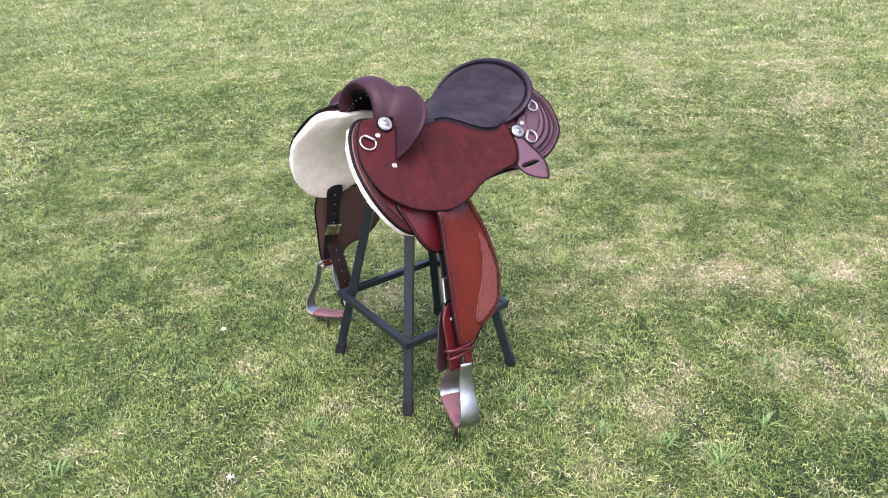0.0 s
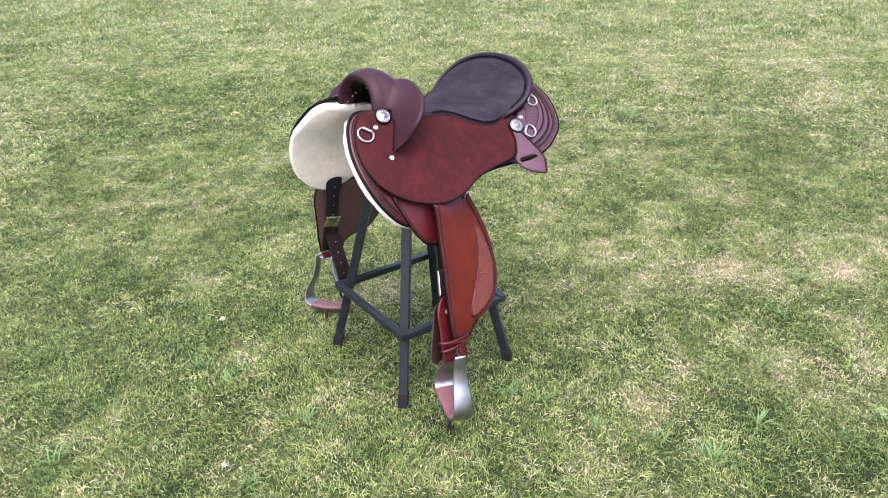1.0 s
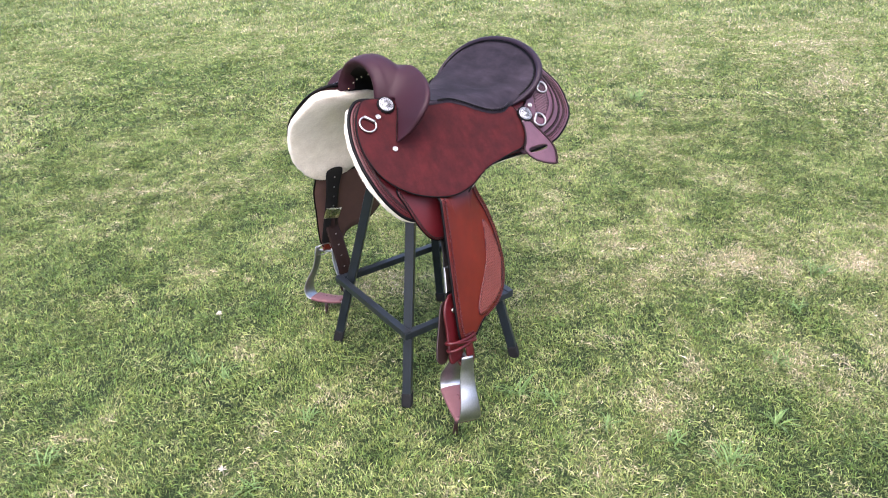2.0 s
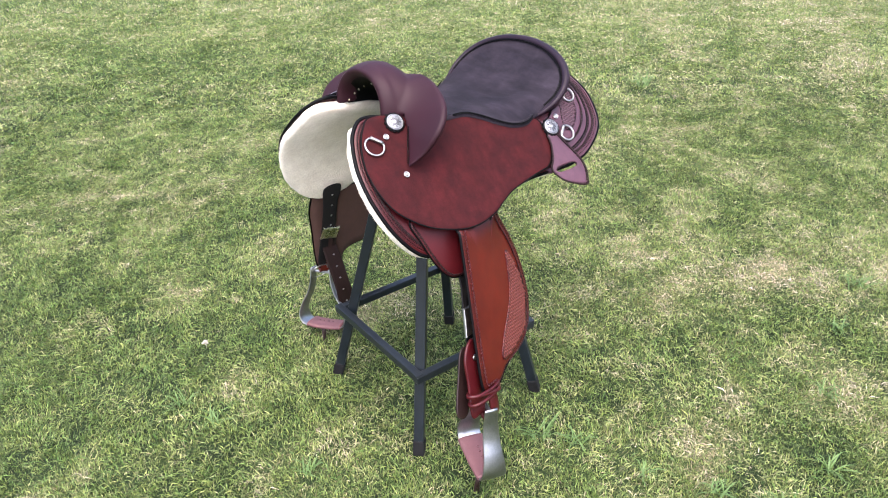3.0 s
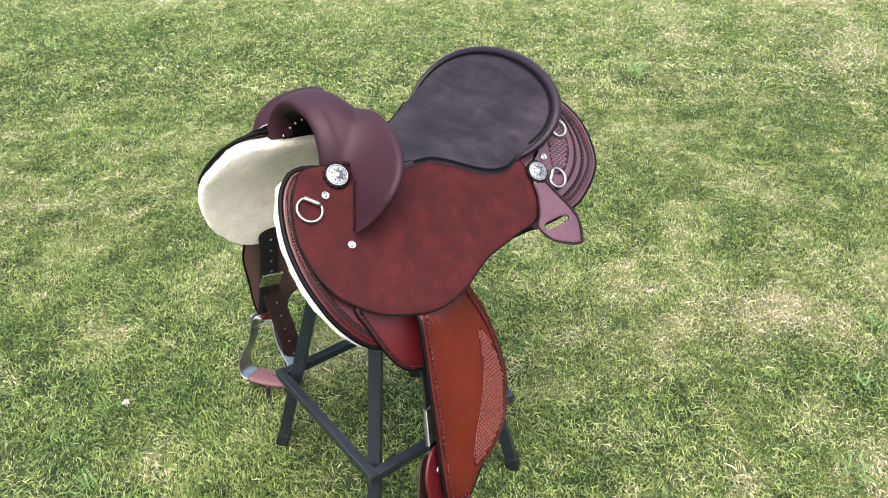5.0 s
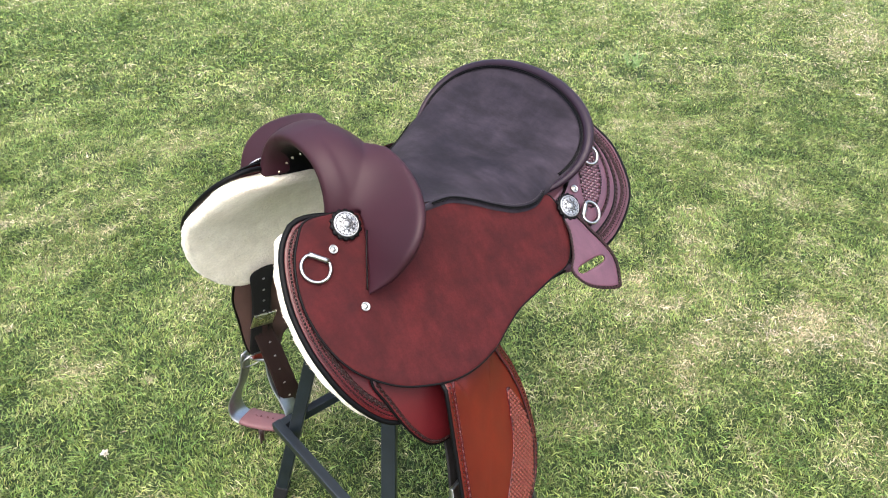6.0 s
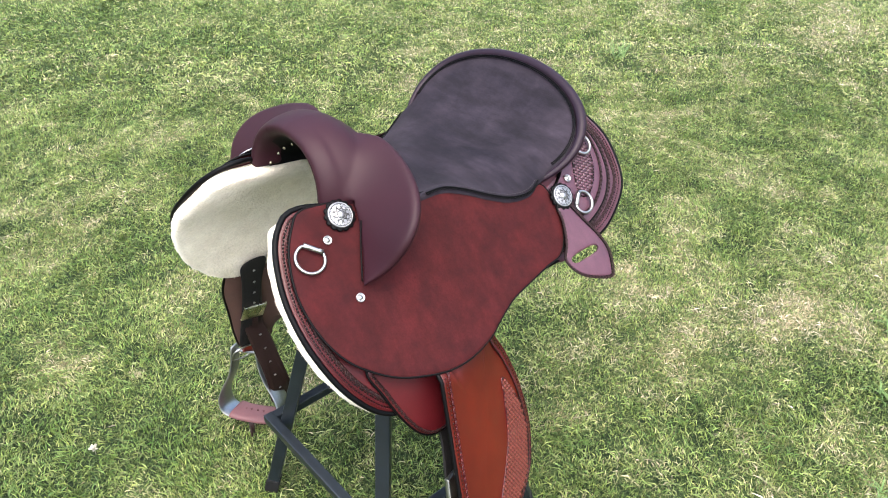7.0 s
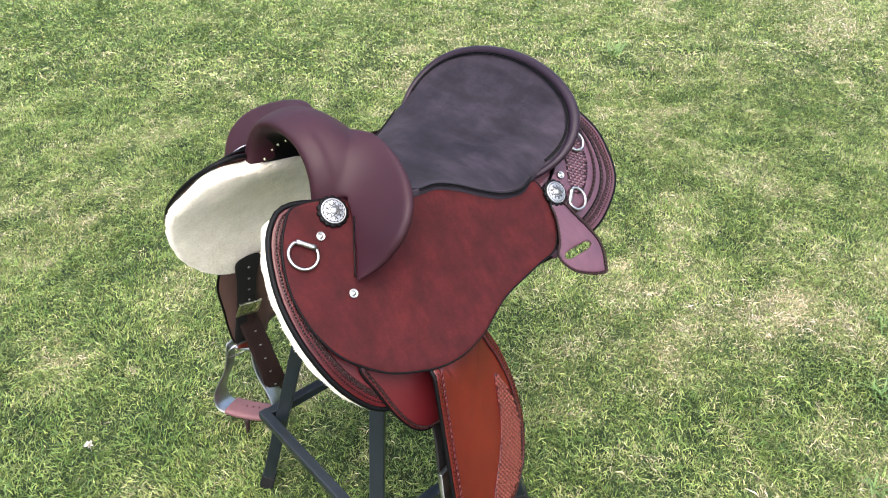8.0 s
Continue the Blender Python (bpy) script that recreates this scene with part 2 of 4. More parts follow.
def inset(curve, d, closed=True):
    """A flat curve moved sideways by d, into the piece for one that runs as the cuts below do."""
    c = np.asarray(curve)
    if closed:
        tan = np.roll(c, -1, 0) - np.roll(c, 1, 0)
    else:
        tan = np.gradient(c, axis=0)
    tan /= np.linalg.norm(tan, axis=1)[:, None] + 1e-9
    return c + d * np.stack([tan[:, 1], -tan[:, 0]], 1)


def tube(path, radius, sides=8, closed=False, squash=1.0):
    """Verts and faces of a round bar along a path; radius may vary along it."""
    p = np.asarray(path, float)
    k = len(p)
    r = np.broadcast_to(np.asarray(radius, float), (k,))
    tan = np.roll(p, -1, 0) - np.roll(p, 1, 0) if closed else np.gradient(p, axis=0)
    tan /= np.linalg.norm(tan, axis=1)[:, None] + 1e-12
    ref = np.array([0, 0, 1.0]) if abs(tan[0][2]) < 0.9 else np.array([1.0, 0, 0])
    side = np.cross(tan[0], ref)
    verts, faces = [], []
    for i in range(k):
        side = side - tan[i] * (side @ tan[i])
        side /= np.linalg.norm(side) + 1e-12
        up = np.cross(side, tan[i])
        for j in range(sides):
            a = 2 * math.pi * j / sides
            verts.append(p[i] + r[i] * (math.cos(a) * side + squash * math.sin(a) * up))
    for i in range(k if closed else k - 1):
        for j in range(sides):
            a, b = i * sides, ((i + 1) % k) * sides
            faces.append((a + j, a + (j + 1) % sides, b + (j + 1) % sides, b + j))
    if not closed:
        faces.append(tuple(range(sides)))
        faces.append(tuple((k - 1) * sides + j for j in reversed(range(sides))))
    return verts, faces


def joined(pieces):
    verts, faces = [], []
    for v, f in pieces:
        base = len(verts)
        verts += list(v)
        faces += [tuple(i + base for i in q) for q in f]
    return verts, faces


def sheet(name, outline, place, top, thick, material, parent, label="", hole=None, count=110, crown=0.0, wave=0.0008, centre=None):
    """A sheet of leather cut to a flat outline and laid on a curved form. place(a, b, n) gives the point n above the form."""
    edge = spline(outline, count)
    inner = spline(hole, count) if hole is not None else None
    if inner is not None:
        i0 = int(np.argmin(np.linalg.norm(inner - edge[0], axis=1)))
        inner = np.roll(inner, -i0, 0)
    mid = edge.mean(0) if centre is None else np.array(centre)
    steps = [0.0, 0.2, 0.4, 0.6, 0.78, 0.9, 0.965, 0.99]
    if inner is not None:
        steps = [0.0, 0.04, 0.15, 0.35, 0.6, 0.85, 0.95, 0.99]
    verts, uvs, rings = [], [], []

    def put(a, b, n):
        verts.append(place(a, b, n))
        uvs.append((a, b))
        return len(verts) - 1

    for s in steps:
        ring = []
        if s == 0.0 and inner is None:
            ring = [put(mid[0], mid[1], top + crown)] * count
        else:
            for i in range(count):
                start = mid if inner is None else inner[i]
                a, b = start + (edge[i] - start) * s
                n = top + crown * (1 - s * s) + wave * noise.noise((a * 17, b * 17, top * 90))
                if s > 0.98 or (inner is not None and s == 0.0):
                    n -= thick * 0.25
                ring.append(put(a, b, n))
        rings.append(ring)
    rings.append([put(*edge[i], top - thick * 0.55) for i in range(count)])
    back = []
    for s in (0.985, 0.7, 0.35):
        ring = []
        for i in range(count):
            start = mid if inner is None else inner[i]
            a, b = start + (edge[i] - start) * s
            ring.append(put(a, b, top - thick + crown * (1 - s * s) + wave * noise.noise((a * 17, b * 17, top * 90))))
        back.append(ring)
    rings += back
    if inner is None:
        rings.append([put(mid[0], mid[1], top - thick + crown)] * count)
    else:
        rings.append([put(*inner[i], top - thick * 0.75) for i in range(count)])
        rings.append(rings[0])
    faces = []
    for r0, r1 in zip(rings[:-1], rings[1:]):
        for i in range(count):
            q = [r0[i], r0[(i + 1) % count], r1[(i + 1) % count], r1[i]]
            q = [v for k, v in enumerate(q) if v not in q[:k]]
            if len(q) > 2:
                faces.append(tuple(q))
    return mesh_object(name, verts, faces, material, parent, label, uvs)


def cornered(points):
    """Points of a shape whose corners stay sharp when a smooth curve is laid through them."""
    p = [np.array(q, float) for q in points]
    out = []
    for i, q in enumerate(p):
        a, b = p[i - 1], p[(i + 1) % len(p)]
        out += [q + (a - q) * 0.06, q, q + (b - q) * 0.06]
    return out


def lay(curve, place, n):
    return np.array([place(a, b, n) for a, b in curve])


def stitch_row(name, curve, place, n, material, parent, pitch=0.0055, length=0.0036, radius=0.0007, closed=False):
    """A row of single stitches, each a small raised bar, along a flat curve laid on the form."""
    run = np.linalg.norm(np.diff(curve, axis=0), axis=1).sum()
    k = max(4, int(run / pitch))
    c = spline(curve, k * 2, closed)
    pts = lay(c, place, n)
    pieces = []
    for i in range(0, len(pts) - 1, 2):
        d = pts[i + 1] - pts[i]
        d = d / (np.linalg.norm(d) + 1e-9) * length / 2
        m = (pts[i] + pts[i + 1]) / 2
        pieces.append(tube([m - d, m - d * 0.6, m + d * 0.6, m + d], [radius * 0.4, radius, radius, radius * 0.4], 4))
    ob = mesh_object(name, *joined(pieces), material, parent)
    ob["kind"] = "stuff"
    return ob


def scallops(name, curve, place, n, material, parent, size=0.0088, flip=1, radius=0.0010):
    """A border of stamped half-moons along a flat curve."""
    run = np.linalg.norm(np.diff(curve, axis=0), axis=1).sum()
    k = max(3, int(run / size))
    c = spline(curve, k + 1, False)
    pieces = []
    for i in range(k):
        a, b = c[i], c[i + 1]
        d = (b - a) / 2
        s = np.array([-d[1], d[0]]) * flip
        m = (a + b) / 2
        for rad in (1.0, 0.5):
            arc = [m - d * rad * math.cos(t) + s * 1.1 * rad * math.sin(t) for t in np.linspace(0, math.pi, 7)]
            pieces.append(tube(lay(arc, place, n), radius, 4))
    ob = mesh_object(name, *joined(pieces), material, parent)
    ob["kind"] = "stuff"
    return ob


def inside(poly, x, y):
    hit = False
    for (x0, y0), (x1, y1) in zip(poly, np.roll(poly, -1, 0)):
        if (y0 > y) != (y1 > y) and x < (x1 - x0) * (y - y0) / (y1 - y0) + x0:
            hit = not hit
    return hit


def weave(name, outline, place, n, material, parent, long=0.0092, short=0.0056, turn=35, high=0.0018):
    """Stamped basket weave: raised little bars in offset rows, within an outline."""
    poly = spline(outline, 90)
    poly = poly + (poly.mean(0) - poly) * 0.025
    mid = poly.mean(0)
    c, s = math.cos(math.radians(turn)), math.sin(math.radians(turn))
    verts, faces = [], []
    reach = int(0.16 / short)
    for j in range(-reach, reach):
        for i in range(-reach, reach):
            a, b = (i + 0.5 * (j % 2)) * long, j * short
            x, y = mid[0] + a * c - b * s, mid[1] + a * s + b * c
            if not inside(poly, x, y):
                continue
            k = len(verts)
            for da, db, h in ((-0.46, -0.34, 0), (0.46, -0.34, 0), (0.46, 0.34, 0), (-0.46, 0.34, 0), (-0.30, -0.20, 0.8), (0.30, -0.20, 1), (0.30, 0.20, 1), (-0.30, 0.20, 0.8)):
                a1, b1 = a + da * long, b + db * short * 1.15
                verts.append(place(mid[0] + a1 * c - b1 * s, mid[1] + a1 * s + b1 * c, n + h * high))
            faces += [(k + 4, k + 5, k + 6, k + 7), (k, k + 1, k + 5, k + 4), (k + 1, k + 2, k + 6, k + 5), (k + 2, k + 3, k + 7, k + 6), (k + 3, k, k + 4, k + 7)]
    ob = mesh_object(name, verts, faces, material, parent, "raised basket-weave stamping")
    ob["kind"] = "stuff"
    return ob


def binding(name, curve, place, n, radius, material, parent, label="", closed=True, sides=8):
    return mesh_object(name, *tube(lay(curve, place, n), radius, sides, closed), material, parent, label)


def lathe(profile, segs=28):
    """Verts and faces of a turned form, from (radius, height) pairs."""
    verts, faces = [], []
    for r, h in profile:
        for j in range(segs):
            a = 2 * math.pi * j / segs
            verts.append((r * math.cos(a), r * math.sin(a), h))
    for i in range(len(profile) - 1):
        for j in range(segs):
            faces.append((i * segs + j, i * segs + (j + 1) % segs, (i + 1) * segs + (j + 1) % segs, (i + 1) * segs + j))
    faces.append(tuple(reversed(range(segs))))
    faces.append(tuple((len(profile) - 1) * segs + j for j in range(segs)))
    return verts, faces


def moved(vf, m):
    return [m @ Vector(p) for p in vf[0]], vf[1]


def box(sx, sy, sz, bevel=0.0):
    bm = bmesh.new()
    bmesh.ops.create_cube(bm, size=1)
    for v in bm.verts:
        v.co = Vector((v.co.x * sx, v.co.y * sy, v.co.z * sz))
    if bevel:
        bmesh.ops.bevel(bm, geom=bm.edges[:], offset=bevel, segments=2, affect="EDGES", profile=0.6)
    bm.verts.index_update()
    out = [v.co.copy() for v in bm.verts], [tuple(v.index for v in f.verts) for f in bm.faces]
    bm.free()
    return out


def pile(ob, count, length, seed):
    """Short wool fibres that stand off a fleece, so that its surface and edge are soft."""
    me = ob.data
    g = np.random.default_rng(seed)
    co = np.empty(len(me.vertices) * 3)
    me.vertices.foreach_get("co", co)
    co = co.reshape(-1, 3)
    me.calc_loop_triangles()
    tri = np.empty(len(me.loop_triangles) * 3, np.int32)
    me.loop_triangles.foreach_get("vertices", tri)
    a, b, c = (co[k] for k in tri.reshape(-1, 3).T)
    nrm = np.cross(b - a, c - a)
    area = np.linalg.norm(nrm, axis=1)
    pick = g.choice(len(area), count, p=area / area.sum())
    n = nrm[pick] / (area[pick][:, None] + 1e-12)
    r, t = np.sqrt(g.random((count, 1))), g.random((count, 1))
    p = a[pick] * (1 - r) + b[pick] * r * (1 - t) + c[pick] * r * t
    curl = 5.0 * np.sin(p * 210.0)[:, [1, 2, 0]]
    d = n * 0.55 + 0.10 * curl + g.normal(0, 0.42, (count, 3))
    d /= np.linalg.norm(d, axis=1)[:, None]
    side = np.cross(d, g.normal(0, 1, (count, 3)))
    side *= 0.0005 / (np.linalg.norm(side, axis=1)[:, None] + 1e-9)
    l = length * g.uniform(0.5, 1.2, (count, 1))
    v = np.stack([p - n * 0.001 - side, p - n * 0.001 + side, p + d * l], 1).reshape(-1, 3)
    hair = mesh_object("wool", v, [(3 * i, 3 * i + 1, 3 * i + 2) for i in range(count)], FLEECE, ob, smooth=False)
    hair["kind"] = "stuff"


# ---- ground ----
def value_noise(x, y, scale, seed):
    """Smooth noise in 0..1 for arrays of places."""
    g = np.random.default_rng(seed).random((64, 64))
    fx, fy = x * scale + 100.0, y * scale + 100.0
    ix, iy = np.floor(fx).astype(int), np.floor(fy).astype(int)
    tx, ty = fx - ix, fy - iy
    tx, ty = tx * tx * (3 - 2 * tx), ty * ty * (3 - 2 * ty)
    a, b = g[ix % 64, iy % 64], g[(ix + 1) % 64, iy % 64]
    c, d = g[ix % 64, (iy + 1) % 64], g[(ix + 1) % 64, (iy + 1) % 64]
    return (a * (1 - tx) + b * tx) * (1 - ty) + (c * (1 - tx) + d * tx) * ty


# x, y, reach of the bleached and of the lush patches
BLEACHED = [(1.01, 2.62, 0.14), (0.85, 2.72, 0.11), (1.15, 2.58, 0.14), (-1.68, 3.0, 0.07), (-1.26, 2.44, 0.07), (-1.4, 2.33, 0.05), (-0.24, 1.93, 0.06), (-0.36, 1.66, 0.07), (-0.45, 1.82, 0.05), (-0.24, 1.72, 0.08),
            (0.03, 1.63, 0.08), (0.41, 2.06, 0.07), (0.59, 2.12, 0.08), (0.8, 2.28, 0.09), (0.82, 1.98, 0.07), (0.96, 1.87, 0.09), (1.36, 1.95, 0.1), (-0.27, 6.99, 0.3), (-1.52, 6.84, 0.25), (-3.13, 5.38, 0.25)]
BLEACHED += [(1.59, 2.61, 0.12), (0.14, 1.97, 0.08), (-0.58, 1.48, 0.1), (0.34, 1.56, 0.1), (0.6, 1.8, 0.08), (-1.42, 3.4, 0.1), (-1.14, 3.32, 0.08), (2.5, 6.16, 0.4), (0.7, 7.16, 0.3), (-1.22, 1.72, 0.08)]
LUSH = [(0.21, 1.86, 0.10), (1.17, 4.65, 0.16), (-1.64, 2.6, 0.3), (-0.74, 1.82, 0.15), (1.68, 3.2, 0.2), (1.22, 2.29, 0.08), (0.75, 1.58, 0.1), (0.76, 3.36, 0.14), (-1.32, 2.83, 0.25), (-1.21, 2.06, 0.25), (3.01, 5.59, 0.3), (-1.72, 5.1, 0.5), (-0.9, 2.4, 0.5), (1.25, 1.7, 0.3), (1.0, 1.55, 0.25)]


def dryness(x, y):
    d = 0.36 + 0.055 * np.tanh(0.9 * (x - 0.3)) + 0.12 * (value_noise(x, y, 1.1, 3) - 0.5) + 0.24 * (value_noise(x, y, 4.3, 4) - 0.5) + 0.40 * (value_noise(x, y, 13.0, 5) - 0.5) + 0.42 * (value_noise(x, y, 29.0, 6) - 0.5) + 0.30 * (value_noise(x, y, 63.0, 2) - 0.5)
    ragged = 0.55 + 0.9 * value_noise(x, y, 19.0, 7)
    for px, py, r in BLEACHED:
        d = d + (0.20 if 0.105 < r < 0.2 else 0.07) * ragged * np.exp(-(((x - px) / (1.5 * r)) ** 2 + ((y - py) / r) ** 2))
    for px, py, r in LUSH:
        d = d - 0.10 * np.exp(-(((x - px) / (1.3 * r)) ** 2 + ((y - py) / r) ** 2))
    return d


def lie(x, y):
    """The lawn's gentle unevenness."""
    return 0.010 * (value_noise(x, y, 1.5, 8) - 0.5) + 0.006 * (value_noise(x, y, 6.0, 9) - 0.5) - 0.008


def build_ground():
    xs = np.concatenate([-np.geomspace(400, 7, 14), np.linspace(-6, 6, 121), np.geomspace(7, 400, 14)])
    ys = np.concatenate([-np.geomspace(400, 4, 14), np.linspace(-3, 12, 151), np.geomspace(13, 400, 14)])
    gx, gy = np.meshgrid(xs, ys)
    gz = lie(gx, gy)
    verts = np.stack([gx.ravel(), gy.ravel(), gz.ravel()], 1)
    w = len(xs)
    faces = [(j * w + i, j * w + i + 1, (j + 1) * w + i + 1, (j + 1) * w + i) for j in range(len(ys) - 1) for i in range(w - 1)]
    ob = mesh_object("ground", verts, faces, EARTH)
    ob.data.attributes.new("dry", "FLOAT", "POINT").data.foreach_set("value", np.where((np.abs(gx) > 6) | (gy < -3) | (gy > 12), 0.40, dryness(gx, gy)).ravel().astype(np.float32))
    # 1 where blades are sparse: average lawn tone instead of the shade-darkened one
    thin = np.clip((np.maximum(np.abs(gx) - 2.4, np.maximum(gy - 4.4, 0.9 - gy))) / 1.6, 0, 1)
    ob.data.attributes.new("sparse_lawn", "FLOAT", "POINT").data.foreach_set("value", thin.ravel().astype(np.float32))
    return tagged(ob, "lawn soil and thatch under mown grass", "ground", kind="structure")


def blades(name, region, per_m2, length, width, seed, label, soft=0.0, hole=None, keep=None, lean=1.15, dry_sheen_shift=0.0, plain=False):
    """One mass of grass blades over a rectangle, thinning out over soft metres at its edges: each a bent leaf of two triangles, or plain, a single one.
    hole: a rectangle that another mass fills, thinning out where this one begins."""
    g = np.random.default_rng(seed)
    x0, x1, y0, y1 = region
    count = int(per_m2 * (x1 - x0) * (y1 - y0))
    x, y = g.uniform(x0, x1, count), g.uniform(y0, y1, count)
    within = lambda r, k: np.clip(np.minimum(np.minimum(x - r[0], r[1] - x), np.minimum(y - r[2], r[3] - y)) / max(k, 1e-6), 0, 1)
    chance = within(region, soft)
    if hole:
        chance = chance * (1 - within(hole[:4], hole[4]))
    clump = 0.55 * value_noise(x, y, 14.0, 21) + 0.45 * value_noise(x, y, 37.0, 22)
    gaps = 0.5 * value_noise(x, y, 27.0, 41) + 0.5 * value_noise(x, y, 71.0, 43)
    bare = np.clip((dryness(x, y) - 0.56) / 0.15, 0, 1) * (value_noise(x, y, 33.0, 44) > 0.45)
    ok = g.random(count) < chance * (1 - 0.35 * bare) * (0.45 + 0.8 * clump) * np.clip(5.0 * (gaps - 0.24), 0.30, 1.0)
    if keep is not None:
        ok &= keep(x, y)
    x, y, clump = x[ok], y[ok], clump[ok]
    n = len(x)
    dry = np.clip(dryness(x, y) + g.normal(0, 0.19, n) + dry_sheen_shift, 0, 1)
    big = 0.65 + 0.7 * clump
    h = length * g.uniform(0.45, 1.15, n) * big * (1 - 0.35 * dry)
    wd = width * g.uniform(0.6, 1.35, n)
    around = g.uniform(0, 2 * math.pi, n)
    swirl = 2 * math.pi * value_noise(x, y, 5.0, 31)
    around = np.where(g.random(n) < 0.35, swirl + g.normal(0, 0.6, n), around)
    tip = h * np.abs(g.normal(0.0, lean, n)).clip(0.1, 1.9)
    z = lie(x, y) - 0.002
    dx, dy = np.cos(around), np.sin(around)
    sx, sy = -dy * wd / 2, dx * wd / 2
    if plain:
        each = 3
        v = np.stack([np.stack([x - sx, y - sy, z], 1), np.stack([x + sx, y + sy, z], 1), np.stack([x + dx * tip, y + dy * tip, z + h * np.clip(1.0 - 0.25 * tip / h, 0.45, 1)], 1)], 1)
        tri = np.arange(n * 3, dtype=np.int32)
    else:
        each = 4
        twist = g.uniform(-0.5, 0.5, n) * wd
        mx, my, mz = x + dx * tip * 0.36, y + dy * tip * 0.36, z + h * 0.50
        v = np.stack([np.stack([x, y, z], 1), np.stack([mx + sx, my + sy, mz + twist], 1), np.stack([mx - sx, my - sy, mz - twist], 1),
                      np.stack([x + dx * tip, y + dy * tip, z + h * np.clip(1.0 - 0.30 * tip / h, 0.35, 1)], 1)], 1)
        base = (np.arange(n) * 4)[:, None]
        tri = np.concatenate([base + [0, 1, 2], base + [2, 1, 3]], 1).ravel().astype(np.int32)
    me = bpy.data.meshes.new(name)
    me.vertices.add(n * each)
    me.vertices.foreach_set("co", v.astype(np.float32).ravel())
    me.loops.add(len(tri))
    me.loops.foreach_set("vertex_index", tri)
    me.polygons.add(len(tri) // 3)
    me.polygons.foreach_set("loop_start", np.arange(0, len(tri), 3, dtype=np.int32))
    me.update()
    me.attributes.new("dry", "FLOAT", "POINT").data.foreach_set("value", np.repeat(dry, each).astype(np.float32))
    me.materials.append(GRASS)
    return tagged(new(name, me), label, "grass", kind="stuff")


build_ground()
LAWN = "short mown lawn grass, green with straw-coloured patches"
NEAR, MID, FAR = (-2.5, 2.5, 0.7, 4.6), (-4.3, 4.3, 0.0, 7.0), (-8.0, 8.0, -3.0, 12.0)
blades("grass", NEAR, 56000, 0.0200, 0.0024, 11, LAWN, soft=0.5)
# sheen and haze of the distant grass put into its colour as extra dryness
blades("grass", MID, 15000, 0.026, 0.0046, 12, LAWN, soft=0.8, hole=(*NEAR, 0.5), lean=1.4, dry_sheen_shift=0.09)
blades("grass", FAR, 4300, 0.033, 0.0105, 13, LAWN, soft=2.0, hole=(*MID, 0.8), lean=1.4, dry_sheen_shift=0.13, plain=True)
blades("grass", (-20.0, 20.0, -14.0, 24.0), 170, 0.045, 0.030, 14, LAWN, soft=8.0, hole=(*FAR, 2.0), plain=True)
blades("dry_grass", NEAR, 6000, 0.026, 0.0022, 15, "loose straw-coloured dead grass in the lawn", soft=0.5, keep=lambda x, y: dryness(x, y) > 0.48, lean=2.4, dry_sheen_shift=0.24)


def build_tuft(x, y, size, count, seed):
    """A clump of broader, darker grass leaves that stands out of the mown lawn."""
    g = random.Random(seed)
    pieces = []
    for i in range(count):
        a, reach = g.uniform(0, 2 * math.pi), size * g.uniform(0.5, 1.0)
        rise = size * g.uniform(0.25, 0.6)
        w = g.uniform(0.003, 0.005)
        sx, sy = -math.sin(a) * w / 2, math.cos(a) * w / 2
        ox, oy = g.gauss(0, size * 0.16), g.gauss(0, size * 0.16)
        verts = []
        for k in range(5):
            t = k / 4
            r, z = reach * t, rise * math.sin(min(1.0, t * 1.15) * math.pi * 0.62)
            f = 1.0 - 0.85 * t ** 2
            px, py = ox + r * math.cos(a), oy + r * math.sin(a)
            verts += [(px - sx * f, py - sy * f, z), (px, py, z - w * 0.22 * f), (px + sx * f, py + sy * f, z)]
        faces = [(3 * k + j, 3 * k + j + 1, 3 * k + j + 4, 3 * k + j + 3) for k in range(4) for j in range(2)]
        pieces.append((verts, faces))
    ob = mesh_object("grass_tuft", *joined(pieces), WEED)
    ob.location = (x, y, float(lie(np.array([x]), np.array([y]))[0]))
    return tagged(ob, "clump of broad dark green grass leaves in the lawn", "grass tuft", "tufts in the lawn")


for i, (x, y, size, count) in enumerate(((0.21, 1.86, 0.075, 26), (0.30, 1.84, 0.06, 18), (1.17, 4.65, 0.12, 30), (-0.41, 1.76, 0.055, 16), (-0.52, 1.50, 0.06, 16), (1.22, 2.29, 0.06, 18), (0.75, 1.58, 0.085, 24), (0.62, 1.66, 0.06, 18),
                                          (-0.80, 2.02, 0.07, 20), (1.40, 2.53, 0.09, 22), (-0.70, 1.95, 0.06, 16), (1.05, 2.00, 0.06, 18), (1.30, 1.72, 0.07, 20), (-1.10, 1.60, 0.07, 18), (0.93, 1.72, 0.06, 16), (0.45, 1.72, 0.05, 14))):
    build_tuft(x, y, size, count, 70 + i)


def build_flower(x, y, seed):
    g = random.Random(seed)
    pieces = []
    for i in range(22):
        a, t = g.uniform(0, 2 * math.pi), g.uniform(0.1, 1.35)
        d = Vector((math.cos(a) * math.sin(t), math.sin(a) * math.sin(t), math.cos(t)))
        pieces.append(tube([d * 0.003, d * 0.009, d * 0.013], [0.0016, 0.0022, 0.0006], 4))
    pieces.append(tube([(0, 0, -0.022), (0.001, 0, 0)], 0.0008, 4))
    ob = mesh_object("clover_flower", *joined(pieces), PETAL)
    ob.location = (x, y, float(lie(np.array([x]), np.array([y]))[0]) + 0.022)
    return tagged(ob, "small white clover flower head in the grass", "flower", "flowers in the lawn")


